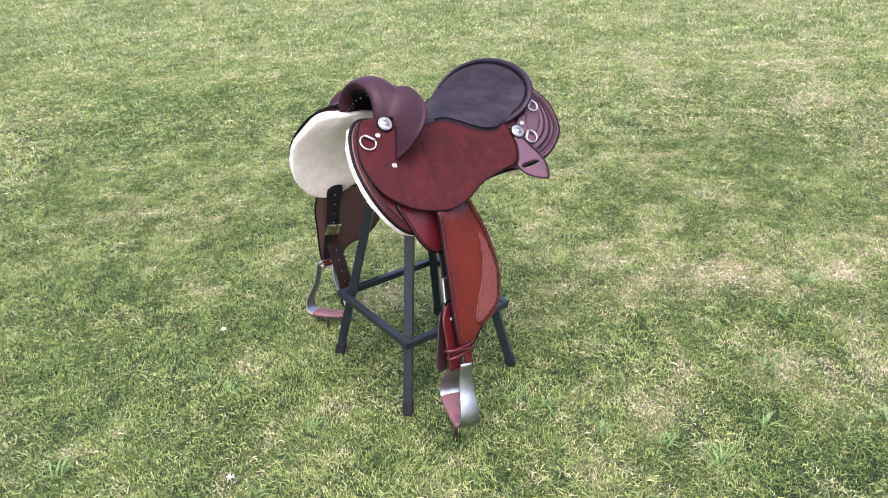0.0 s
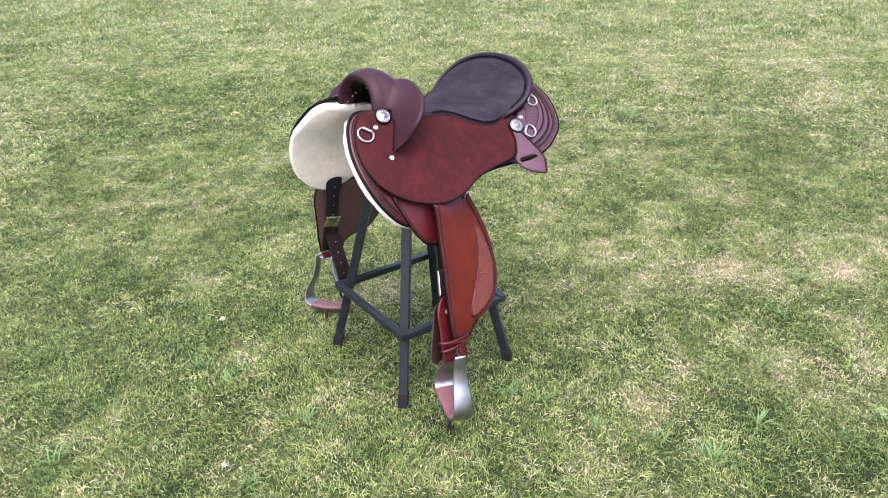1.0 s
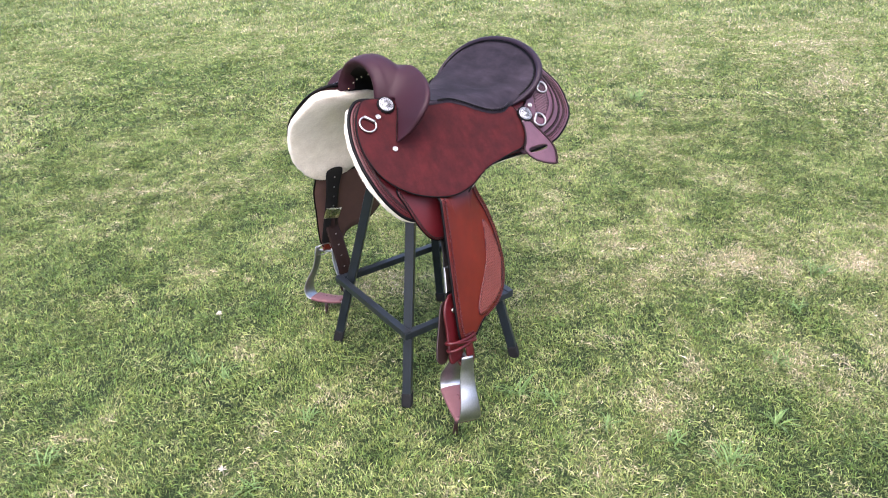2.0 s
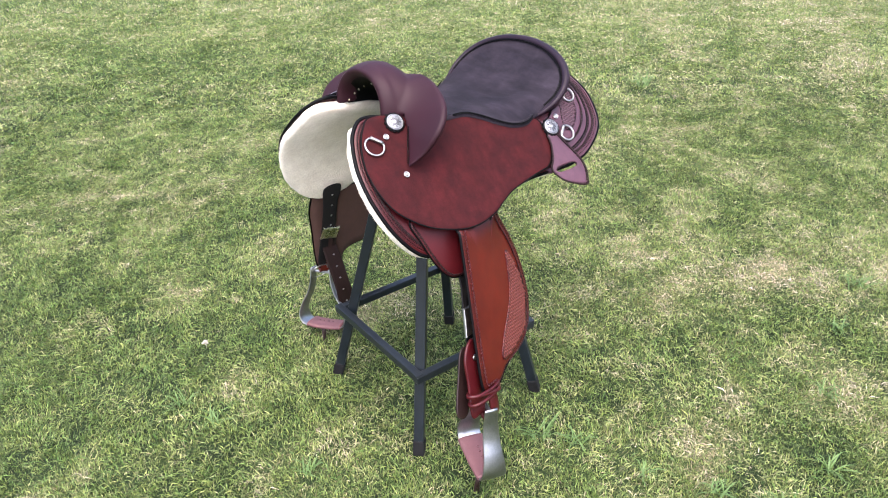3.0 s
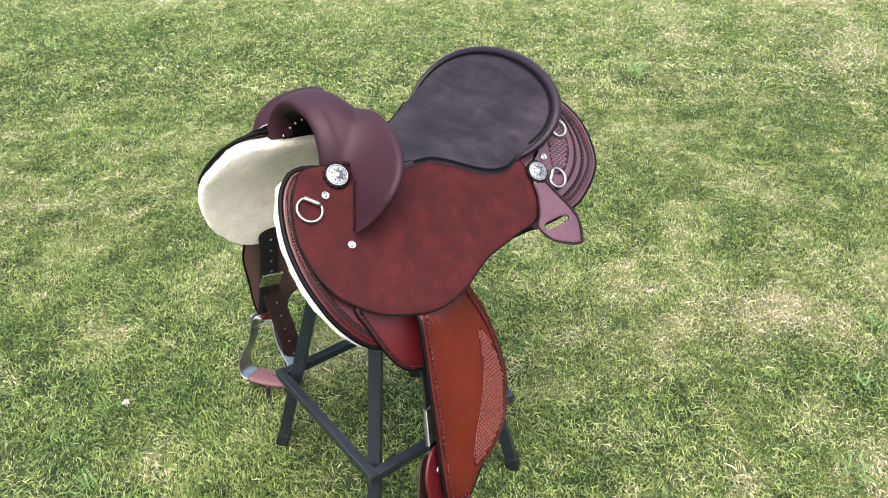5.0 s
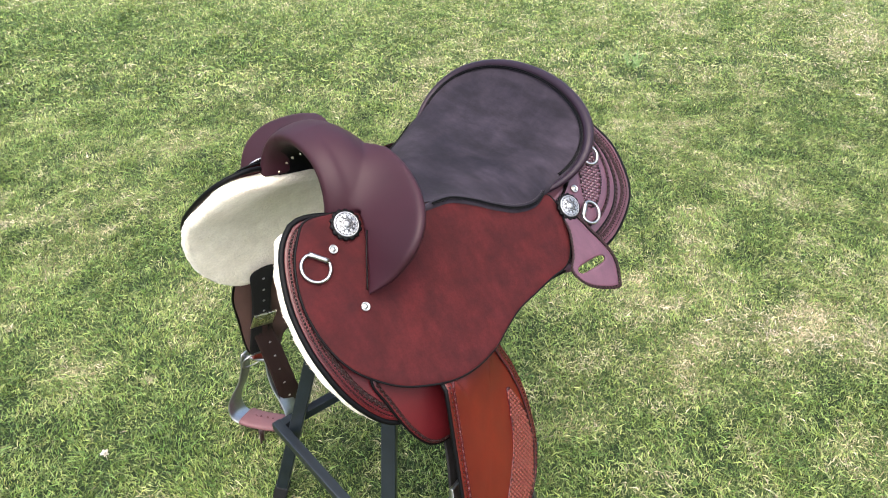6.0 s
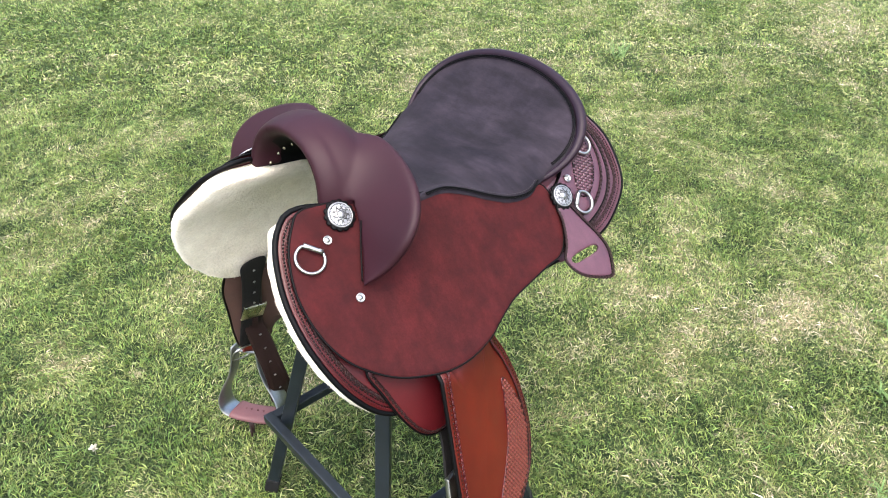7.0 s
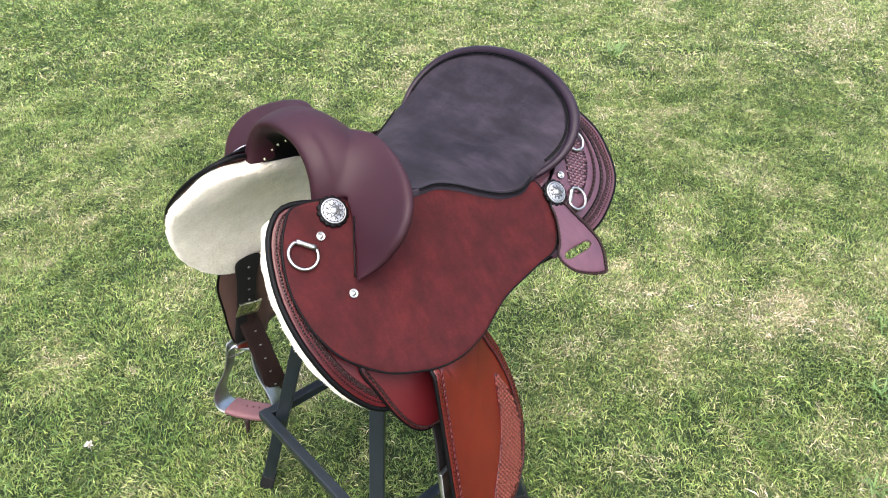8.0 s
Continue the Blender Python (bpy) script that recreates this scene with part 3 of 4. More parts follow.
for i, (x, y) in enumerate(((-0.60, 1.55), (-0.80, 2.285))):
    build_flower(x, y, 90 + i)


# ---- the stool under the saddle ----
HEADING = 35.0
STAND = pose(-0.0775, 2.100, 0, 0, 0, HEADING)


def square_bar(a, b, size, bevel=0.0025):
    a, b = Vector(a), Vector(b)
    d = b - a
    m = Matrix.Translation((a + b) / 2) @ d.to_track_quat("Z", "X").to_matrix().to_4x4()
    return moved(box(size, size, d.length, bevel), m)


def build_stool():
    stool = thing("stool", STAND, "tall four-legged metal stool painted dark blue-grey, carrying the saddle", "stool")
    foot, head, rise = 0.209, 0.074, 0.72
    at = lambda sx, sy, z: Vector((sx * (foot + (head - foot) * z / rise) + 0.007 * (sx + sy < -1), sy * (foot + (head - foot) * z / rise), z))
    for sx, sy in ((-1, -1), (1, -1), (1, 1), (-1, 1)):
        leg = mesh_object("leg", *square_bar(at(sx, sy, 0.03), at(sx, sy, rise), 0.0265), PAINT, stool, smooth=False)
        mesh_object("rubber_foot", *square_bar(at(sx, sy, 0.0), at(sx, sy, 0.042), 0.0305, 0.004), RUBBER, leg, smooth=False)
    z = 0.236
    for k, ((ax, ay), (bx, by)) in enumerate((((-1, -1), (1, -1)), ((1, -1), (1, 1)), ((1, 1), (-1, 1)), ((-1, 1), (-1, -1)))):
        a, b = at(ax, ay, z + 0.003 * (k % 2)), at(bx, by, z + 0.003 * (k % 2))
        out = Vector((0, ay, 0)) if ay == by else Vector((ax, 0, 0))
        d = (b - a).normalized() * 0.035
        mesh_object("footrest_bar", *square_bar(a - d + out * 0.027, b + d + out * 0.0245, 0.021), PAINT, stool, smooth=False)
    seat = mesh_object("seat", *moved(box(0.20, 0.20, 0.03, 0.008), Matrix.Translation((0, 0, rise + 0.005))), PAINT, stool)
    return stool


build_stool()

# ---- the saddle ----
# Its own frame: x runs to the rear, y to the off side, z up; v is the distance out from the middle.
SADDLE = STAND @ pose(0, 0.066, 0)
saddle = thing("saddle", SADDLE, "dark brown leather stock saddle with suede flaps resting on a stool", "saddle")


def former(side, flat_from, bend_from, bend):
    """A form like a horse's back: an arch, then a straight 45 degree side from flat_from to bend_from, then a bend of that radius."""
    def place(u, q, n):
        f = flat_from(u) if callable(flat_from) else flat_from
        r = math.sqrt(2) * (0.10 + 0.7071 * f)
        if q < f:
            a = max(0.0, math.pi / 4 + (q - f) / r)
            v, w = r * math.sin(a), 1.0 - 2 * (0.10 + 0.7071 * f) + r * math.cos(a)
        elif q < bend_from:
            a, v, w = math.pi / 4, 0.10 + 0.7071 * q, 0.90 - 0.7071 * q
        else:
            a = min(math.radians(82), math.pi / 4 + (q - bend_from) / bend)
            turned = (a - math.pi / 4) * bend
            rest = q - bend_from - turned
            v = 0.10 + 0.7071 * bend_from + bend * (math.sin(a) - math.sin(math.pi / 4)) + rest * math.cos(a)
            w = 0.90 - 0.7071 * bend_from + bend * (math.cos(a) - math.cos(math.pi / 4)) - rest * math.sin(a)
        y, z = v + n * math.sin(a), w + n * math.cos(a)
        return Vector((u, side * y, z - (SAG * y if side > 0 else 0.0)))
    return place


SAG = 0.13  # the off side sits lower than the near side by this share of its reach


def rear_arch(u):
    return 0.10 * min(1.0, max(0.0, u / 0.25))


FLAP = [(-0.150, 0.022), (-0.191, 0.019), (-0.213, 0.039), (-0.233, 0.070), (-0.246, 0.110), (-0.250, 0.148), (-0.244, 0.195), (-0.228, 0.236), (-0.204, 0.266), (-0.170, 0.294),
        (-0.130, 0.313), (-0.085, 0.326), (-0.042, 0.327), (0.003, 0.316), (0.040, 0.297), (0.076, 0.281), (0.120, 0.271), (0.165, 0.262), (0.202, 0.256), (0.224, 0.238), (0.241, 0.207),
        (0.246, 0.178), (0.238, 0.134), (0.206, 0.131), (0.152, 0.126), (0.080, 0.084), (0.01, 0.063), (-0.05, 0.056), (-0.092, 0.046), (-0.122, 0.029)]
SKIRT = [(-0.145, 0.024), (-0.197, 0.013), (-0.224, 0.028), (-0.244, 0.057), (-0.259, 0.103), (-0.265, 0.144), (-0.264, 0.188), (-0.257, 0.227), (-0.243, 0.271), (-0.224, 0.307), (-0.200, 0.338),
         (-0.172, 0.357), (-0.135, 0.366), (-0.07, 0.362), (-0.01, 0.338), (0.051, 0.291), (0.101, 0.272), (0.159, 0.266), (0.208, 0.266), (0.265, 0.268), (0.312, 0.263), (0.355, 0.250), (0.404, 0.216),
         (0.430, 0.178), (0.438, 0.110), (0.421, 0.045), (0.405, -0.02), (0.392, -0.045), (0.368, -0.01), (0.345, 0.055), (0.30, 0.12), (0.22, 0.16), (0.15, 0.145), (0.0, 0.08)]
PELT = [(-0.150, 0.034), (-0.195, 0.026), *SKIRT[2:-1], (0.0, 0.075), (-0.05, 0.045)]
HOUSING = [(0.396, 0.060), (0.404, 0.115), (0.394, 0.164), (0.367, 0.199), (0.326, 0.222), (0.285, 0.230), (0.25, 0.20), (0.235, 0.168), (0.288, 0.130), (0.338, 0.065), (0.362, -0.005), (0.382, -0.045), (0.394, 0.0)]
JOCKEY = [(0.379, 0.050), (0.387, 0.100), (0.381, 0.143), (0.361, 0.177), (0.327, 0.202), (0.290, 0.211), (0.255, 0.195), (0.235, 0.168), (0.288, 0.130), (0.335, 0.065), (0.355, -0.005), (0.369, -0.04), (0.377, 0.0)]
WEAVE = [(0.366, 0.055), (0.372, 0.100), (0.366, 0.138), (0.348, 0.166), (0.322, 0.186), (0.305, 0.180), (0.310, 0.150), (0.322, 0.120), (0.325, 0.085), (0.330, 0.05), (0.345, 0.035)]
FLAPLET = [(-0.200, 0.272), (-0.188, 0.315), (-0.174, 0.356), (-0.159, 0.388), (-0.141, 0.413), (-0.120, 0.426), (-0.092, 0.426), (-0.055, 0.408), (-0.05, 0.30), (-0.12, 0.26), (-0.17, 0.25)]
CARRIER = [(0.240, 0.180), (0.258, 0.178), (0.276, 0.218), (0.294, 0.262), (0.297, 0.291), (0.285, 0.323), (0.278, 0.328), (0.254, 0.320), (0.221, 0.300), (0.204, 0.269), (0.221, 0.246), (0.237, 0.208)]
SLOT = [(0.213, 0.274), (0.221, 0.268), (0.244, 0.2665), (0.272, 0.267), (0.281, 0.2730), (0.274, 0.2795), (0.244, 0.2810), (0.221, 0.2805)]


def stretch(curve, a0, a1, count=60):
    """The part of a closed curve between two shares of its length, as an open one."""
    k = len(curve)
    i = np.arange(int(a0 * k), int(a1 * k) + 1) % k
    return curve[i]


def oriented(side_form, u, q, n):
    """A pose on the form, z out of the leather and x along the saddle."""
    p = side_form(u, q, n)
    out = (side_form(u, q, n + 0.01) - p).normalized()
    x = (side_form(u + 0.01, q, n) - p).normalized()
    y = out.cross(x).normalized()
    x = y.cross(out)
    m = Matrix((x, y, out)).transposed().to_4x4()
    m.translation = p
    return m


def concho(form, u, q, n):
    m = oriented(form, u, q, n)
    verts, faces = [], []
    segs = 112
    for rr, h in ((0.0, 0.0), (0.6, 0.0), (1.0, 0.0), (1.0, 0.003), (0.9, 0.0038), (0.5, 0.004)):
        for j in range(segs):
            a = 2 * math.pi * j / segs
            r = 0.0214 + 0.0034 * abs(math.sin(a * 7)) ** 0.7
            verts.append(m @ Vector((r * rr * math.cos(a), r * rr * math.sin(a), h)))
    for i in range(5):
        for j in range(segs):
            faces.append((i * segs + j, i * segs + (j + 1) % segs, (i + 1) * segs + (j + 1) % segs, (i + 1) * segs + j))
    rosette = mesh_object("rosette", verts, faces, EDGE, saddle, "scalloped black leather rosette under a silver concho")
    disc = [(0.0195, 0.0), (0.0198, 0.0016), (0.0190, 0.0028), (0.0178, 0.0030), (0.0170, 0.0024), (0.0150, 0.0029), (0.0100, 0.0037), (0.0052, 0.0042), (0.0046, 0.0052), (0.0030, 0.0060), (0.0005, 0.0063)]
    mesh_object("concho", *moved(lathe(disc, 40), m @ Matrix.Translation((0, 0, 0.0035))), SILVER, rosette, "round engraved silver concho")
    pieces = []
    for i in range(9):
        a = 2 * math.pi * i / 9
        c = Vector((0.0112 * math.cos(a), 0.0112 * math.sin(a), 0.0070))
        ring = [c + Vector((0.0032 * math.cos(t), 0.0032 * math.sin(t), -0.0008 * math.cos(t - a))) for t in np.linspace(0.9 + a, 2 * math.pi - 0.9 + a, 10)]
        pieces.append(tube([m @ p for p in ring], 0.0008, 4))
    for i in range(18):
        a = 2 * math.pi * i / 18
        p = [Vector((r * math.cos(a + k), r * math.sin(a + k), h)) for r, k, h in ((0.0150, 0, 0.0064), (0.0162, 0.08, 0.0062), (0.0168, 0.17, 0.0060))]
        pieces.append(tube([m @ x for x in p], 0.0007, 4))
    for r, h in ((0.0172, 0.0060), (0.0056, 0.0076)):
        pieces.append(tube([m @ Vector((r * math.cos(t), r * math.sin(t), h)) for t in np.linspace(0, 2 * math.pi, 33)[:-1]], 0.0007, 4, True))
    engraving = mesh_object("engraving", *joined(pieces), SILVER_DARK, rosette)
    engraving["kind"] = "stuff"


def stud(form, u, q, n, r=0.0070):
    m = oriented(form, u, q, n)
    disc = [(r, 0), (r * 1.02, 0.0012), (r * 0.92, 0.0026), (r * 0.74, 0.0024), (r * 0.62, 0.0006), (r * 0.5, 0.0010), (r * 0.4, 0.0026), (r * 0.05, 0.0030)]
    mesh_object("stud", *moved(lathe(disc, 24), m), NICKEL, saddle, "small nickel stud")


def dee(form, u, q, n, turn, size=0.021):
    m = oriented(form, u, q, n) @ pose(0, 0, 0, 0, 0, turn)
    arc = [Vector((size * math.cos(a), size * 1.05 * math.sin(a), 0.002)) for a in np.linspace(math.radians(40), math.radians(320), 26)]
    arc = [Vector((min(p.x, size * 0.70), p.y, p.z)) for p in arc]
    ring = mesh_object("dee_ring", *tube([m @ p for p in arc], 0.0026, 8, True), NICKEL, saddle, "nickel dee ring")
    bar = [m @ Vector((size * 0.74, y, 0.0025)) for y in np.linspace(-size * 0.72, size * 0.72, 6)]
    mesh_object("keeper", *tube(bar, 0.0042, 10), NICKEL, ring)


def build_side(side):
    """Everything that hangs on one side: lining, skirt, flap, housing and hardware. side -1 is the near one."""
    near = side < 0
    flat = former(side, rear_arch, 0.30, 1.2) if near else former(side, rear_arch, 0.18, 0.42)
    bent = former(side, rear_arch, 0.15, 0.5) if near else former(side, rear_arch, 0.13, 0.34)

    # fleece lining, thick and with a soft uneven edge
    low = lambda cut: cut if near else [(u, q + 0.05 if -0.05 < u < 0.26 and q < 0.17 else q) for u, q in cut]
    skirt_cut = low(SKIRT)
    flap_cut = FLAP if near else [(u + 0.016 if u < -0.18 else u, q) for u, q in low(FLAP)]
    pelt_cut = PELT if near else [(u, q + 0.026 * min(1.0, max(0.0, (q - 0.19) / 0.08)) * min(1.0, max(0.0, (0.02 - u) / 0.15))) for u, q in low(PELT)]
    edge = spline(skirt_cut, 150)
    pelt = spline(pelt_cut, 150)
    rng = np.random.default_rng(40 + side)
    soft = inset(pelt, -0.007 if near else -0.012)
    shag = soft + rng.normal(0, 0.0009, soft.shape)
    lining = sheet("fleece_lining", shag, bent, -0.018, 0.028, FLEECE, saddle, "thick cream fleece lining", count=260, wave=0.004, centre=(0.18, 0.20))
    pile(lining, 60000, 0.0030, 60 + side)
    skirt = sheet("skirt", skirt_cut, bent, -0.010, 0.007, TOOLED, saddle, "dark red-brown tooled leather skirt", count=150, centre=(0.18, 0.20))
    binding("edge_binding", inset(edge, -0.001), bent, -0.0140, 0.0046, EDGE, skirt, "black rolled edge")
    front, rear = stretch(edge, 0.985, 1.375), stretch(edge, 0.43, 0.80)
    for run in (front, rear):
        for d in (0.0095, 0.0150):
            stitch_row("stitching", inset(run, d, False), bent, -0.0092, EDGE, skirt, 0.0052, 0.0034, 0.0012)
        for d in (0.0070, 0.0122):
            binding("raised_line", inset(run, d, False), bent, -0.0100, 0.0010, TOOLED, skirt, closed=False, sides=6)
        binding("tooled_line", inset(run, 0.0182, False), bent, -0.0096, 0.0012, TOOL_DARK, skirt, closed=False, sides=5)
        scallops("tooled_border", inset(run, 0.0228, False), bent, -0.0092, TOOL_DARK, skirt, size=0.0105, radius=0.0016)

    # sheet added over the skirt's rear, sky sheen painted in as purple
    sheet("rear_sheen_overlay", skirt_cut[18:32], bent, -0.0094, 0.005, TOOLED_SHEEN, saddle, "purple-brown overlay on the skirt's stitched rear, sky sheen in its colour", centre=(0.30, 0.20))

    housing = sheet("housing", HOUSING, bent if not near else flat, -0.0065, 0.004, TOOLED_SHEEN, saddle, "dark leather housing behind the cantle")
    he = spline(HOUSING, 120)
    form = flat if near else bent
    binding("edge_binding", he, form, -0.0085, 0.0024, EDGE, housing)
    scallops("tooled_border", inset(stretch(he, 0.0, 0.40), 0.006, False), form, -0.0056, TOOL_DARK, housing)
    jockey = sheet("rear_jockey", JOCKEY, form, -0.001, 0.0045, TOOLED_SHEEN, saddle, "tooled rear jockey with basket-weave stamping")
    je = spline(JOCKEY, 120)
    binding("edge_binding", je, form, -0.0035, 0.0022, EDGE, jockey)
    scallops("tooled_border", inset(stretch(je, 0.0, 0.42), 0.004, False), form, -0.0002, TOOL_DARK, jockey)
    sheet("weave_ground", WEAVE, form, 0.0000, 0.002, TOOL_DARK, jockey, "dark ground of the stamped panel", wave=0.0)
    weave("basket_weave", WEAVE, form, 0.0, TOOLED_SHEEN, jockey)
    stitch_row("stitching", spline(WEAVE, 90), form, 0.0006, EDGE, jockey, 0.0055, 0.0038, 0.0010, closed=True)

    flap = sheet("flap", flap_cut, flat, 0.0, 0.005, SUEDE, saddle, "rounded reddish-brown suede flap", count=170, wave=0.0015, centre=(-0.03, 0.17))
    binding("edge_binding", spline(flap_cut, 170), flat, -0.0030, 0.0018, EDGE, flap, "dark burnished edge")

    flaplet = sheet("flaplet", FLAPLET, bent, -0.0040, 0.005, TOOLED, saddle, "small tooled leather lobe under the flap")
    fe = spline(FLAPLET, 90)
    binding("edge_binding", fe, bent, -0.0068, 0.0024, EDGE, flaplet)
    scallops("tooled_border", inset(stretch(fe, 0.02, 0.5), 0.008, False), bent, -0.0031, TOOL_DARK, flaplet)

    carrier = sheet("rigging_strap", CARRIER, flat, 0.0065, 0.005, TOOLED_SHEEN, saddle, "tooled leather strap end with a slot", hole=SLOT)
    ce = spline(CARRIER, 100)
    binding("edge_binding", ce, flat, 0.0040, 0.0021, EDGE, carrier)
    scallops("tooled_border", inset(stretch(ce, 0.02, 0.98), 0.0045, False), flat, 0.0073, TOOL_DARK, carrier, size=0.0068, radius=0.0013)

    concho(flat, -0.138, 0.047, 0.002)
    concho(flat, 0.259, 0.167, 0.004)
    stud(flat, -0.172, 0.073, 0.001)
    stud(flat, -0.166, 0.168, 0.001)
    stud(flat, 0.293, 0.143, 0.001)
    if near:
        dee(flat, -0.210, 0.088, 0.003, 48)
    dee(flat, 0.298, 0.193, 0.004, 135 if near else -135, 0.019)
    dee(flat, 0.358, 0.100, 0.004, 135 if near else -135, 0.0165)


# rim of the cantle: an ellipse on a plane that leans far back
def rim(deg, grow=0.0):
    a = math.radians(deg)
    h = 0.845 + (0.088 + grow * 0.55) * math.sin(a)
    return Vector((-0.905 + 1.391 * h + 0.022 * math.cos(a) ** 2, -(0.207 + grow) * math.cos(a), h))


def build_seat():
    top = former(-1, 0.0, 0.3, 2.0)
    near = [(-0.030, 0.062), (0.010, 0.068), (0.045, 0.071), (0.080, 0.087), (0.116, 0.110), (0.152, 0.129), (0.182, 0.136), (0.206, 0.134), (0.226, 0.124)]
    near3 = [top(u, q, 0.0085 - 0.001 * i / 8) for i, (u, q) in enumerate(near)]
    back = [rim(d, -0.012) for d in np.linspace(-22, 202, 40)]
    far3 = [Vector((p.x, -p.y * (0.76 + 0.027 * i), p.z - 0.125 + 0.0135 * i)) for i, p in reversed(list(enumerate(near3)))]
    front = [Vector((-0.030, y, 0.862 - 1.2 * y * y - 0.5 * max(0.0, y))) for y in np.linspace(0.07, -0.08, 7)]
    bound = spline([tuple(p) for p in near3 + back[1:-1] + far3 + front], 200)
    mid = np.array([0.190, 0.0, 0.822])
    verts, faces = [tuple(mid)], []
    steps = [0.06, 0.12, 0.2, 0.3, 0.4, 0.5, 0.6, 0.7, 0.78, 0.85, 0.91, 0.96, 1.0]
    for s in steps:
        spread = 1 + 44 * (1 - s)
        kernel = np.exp(-0.5 * (np.arange(-100, 100) / spread) ** 2)
        kernel /= kernel.sum()
        soft = np.real(np.fft.ifft(np.fft.fft(bound[:, 2]) * np.fft.fft(np.fft.ifftshift(kernel))))
        for b, height in zip(bound, soft):
            p = mid + (b - mid) * s
            dish = s ** 1.8
            p[2] = mid[2] + (height - mid[2]) * dish + 0.0012 * noise.noise((p[0] * 14, p[1] * 14, 3.0))
            if s == 1.0:
                p[2] -= 0.003
            verts.append(tuple(p))
    k = len(bound)
    for b in bound:
        verts.append((b[0], b[1], b[2] - 0.011))
    for j in range(k):
        faces.append((0, 1 + j, 1 + (j + 1) % k))
    for i in range(len(steps)):
        for j in range(k):
            a, c = 1 + i * k, 1 + (i + 1) * k
            faces.append((a + j, a + (j + 1) % k, c + (j + 1) % k, c + j))
    seat = mesh_object("seat", verts, faces, SEAT, saddle, "black suede padded seat")
    # piped edge where the seat meets each flap
    for side, edge3 in ((1, near3), (-1, far3[::-1])):
        line = np.array([(p.x, p.y, p.z + 0.0005) for p in edge3[1:]])
        fine = spline(line, 90, False)
        if side < 0:
            fine = fine[54:]
        mesh_object("piping", *tube(fine, 0.0017, 6), EDGE, seat, "dark piped seat edge")
        pieces = []
        for i in range(2, len(fine) - 2, 2):
            d = (fine[i + 1] - fine[i]) * 0.55
            q = fine[i] + np.array([0, side * 0.004, 0.0035])
            pieces.append(tube([q - d / 2, q + d / 2], 0.0007, 4))
        row = mesh_object("stitching", *joined(pieces), THREAD_PALE, seat)
        row["kind"] = "stuff"
        pieces = []
        for i in range(0, len(fine) - 3, 3):
            a, b = fine[i], fine[i + 3]
            m, d = (a + b) / 2, (b - a) / 2
            out = np.array([0, -side * 0.0024, -0.0024])
            pieces.append(tube([m - d * math.cos(t) + out * math.sin(t) for t in np.linspace(0, math.pi, 6)], 0.0011, 5))
        row = mesh_object("scalloped_edge", *joined(pieces), EDGE, seat)
        row["kind"] = "stuff"
    # rolled rim, its welt, and the leather back of the cantle
    degs = np.linspace(-30, 210, 90)
    roll = [rim(d, -0.0065) + Vector((0.002, 0, -0.004)) for d in degs]
    rr = [0.0045 + 0.0055 * min(1.0, 4 * min(i, 89 - i) / 89) for i in range(90)]
    cantle = mesh_object("cantle_roll", *tube(roll, rr, 12), ROLL, saddle, "padded dark leather roll round the cantle")
    for grow, rad in ((-0.0165, 0.0014), (-0.0200, 0.0011)):
        line = []
        for d in np.linspace(-12, 192, 90):
            b, c = rim(d, grow), Vector((0.190, 0, 0.822))
            line.append(b + Vector((-0.002, 0, 0.0015)))
        mesh_object("welt", *tube(line, rad, 6), EDGE, cantle, "stitched welt")
    verts, faces = [], []
    cols = 60
    for i, d in enumerate(np.linspace(-12, 192, cols)):
        a = rim(d, -0.004) + Vector((0.004, 0, -0.006))
        side = -1 if a.y < 0 else 1
        form = former(side, 0.10, 0.4, 2)
        q = (abs(a.y) * 0.93 - 0.10) / 0.7071 if abs(a.y) * 0.93 > 0.17 else 0.10 - 0.2415 * (math.pi / 4 - math.asin(min(1, abs(a.y) * 0.93 / 0.2415)))
        b = form(a.x - 0.02 * abs(math.sin(math.radians(d))), q, -0.006)
        for s in np.linspace(0, 1, 6):
            p = a.lerp(b, s)
            p.x += 0.012 * math.sin(math.pi * s) * max(0.0, math.sin(math.radians(d)))
            verts.append(tuple(p))
    for i in range(cols - 1):
        for j in range(5):
            faces.append((i * 6 + j, (i + 1) * 6 + j, (i + 1) * 6 + j + 1, i * 6 + j + 1))
    ob = mesh_object("cantle_back", verts, faces, ROLL, saddle, "dark leather back of the cantle")
    solid = ob.modifiers.new("thick", "SOLIDIFY")
    solid.thickness = 0.004


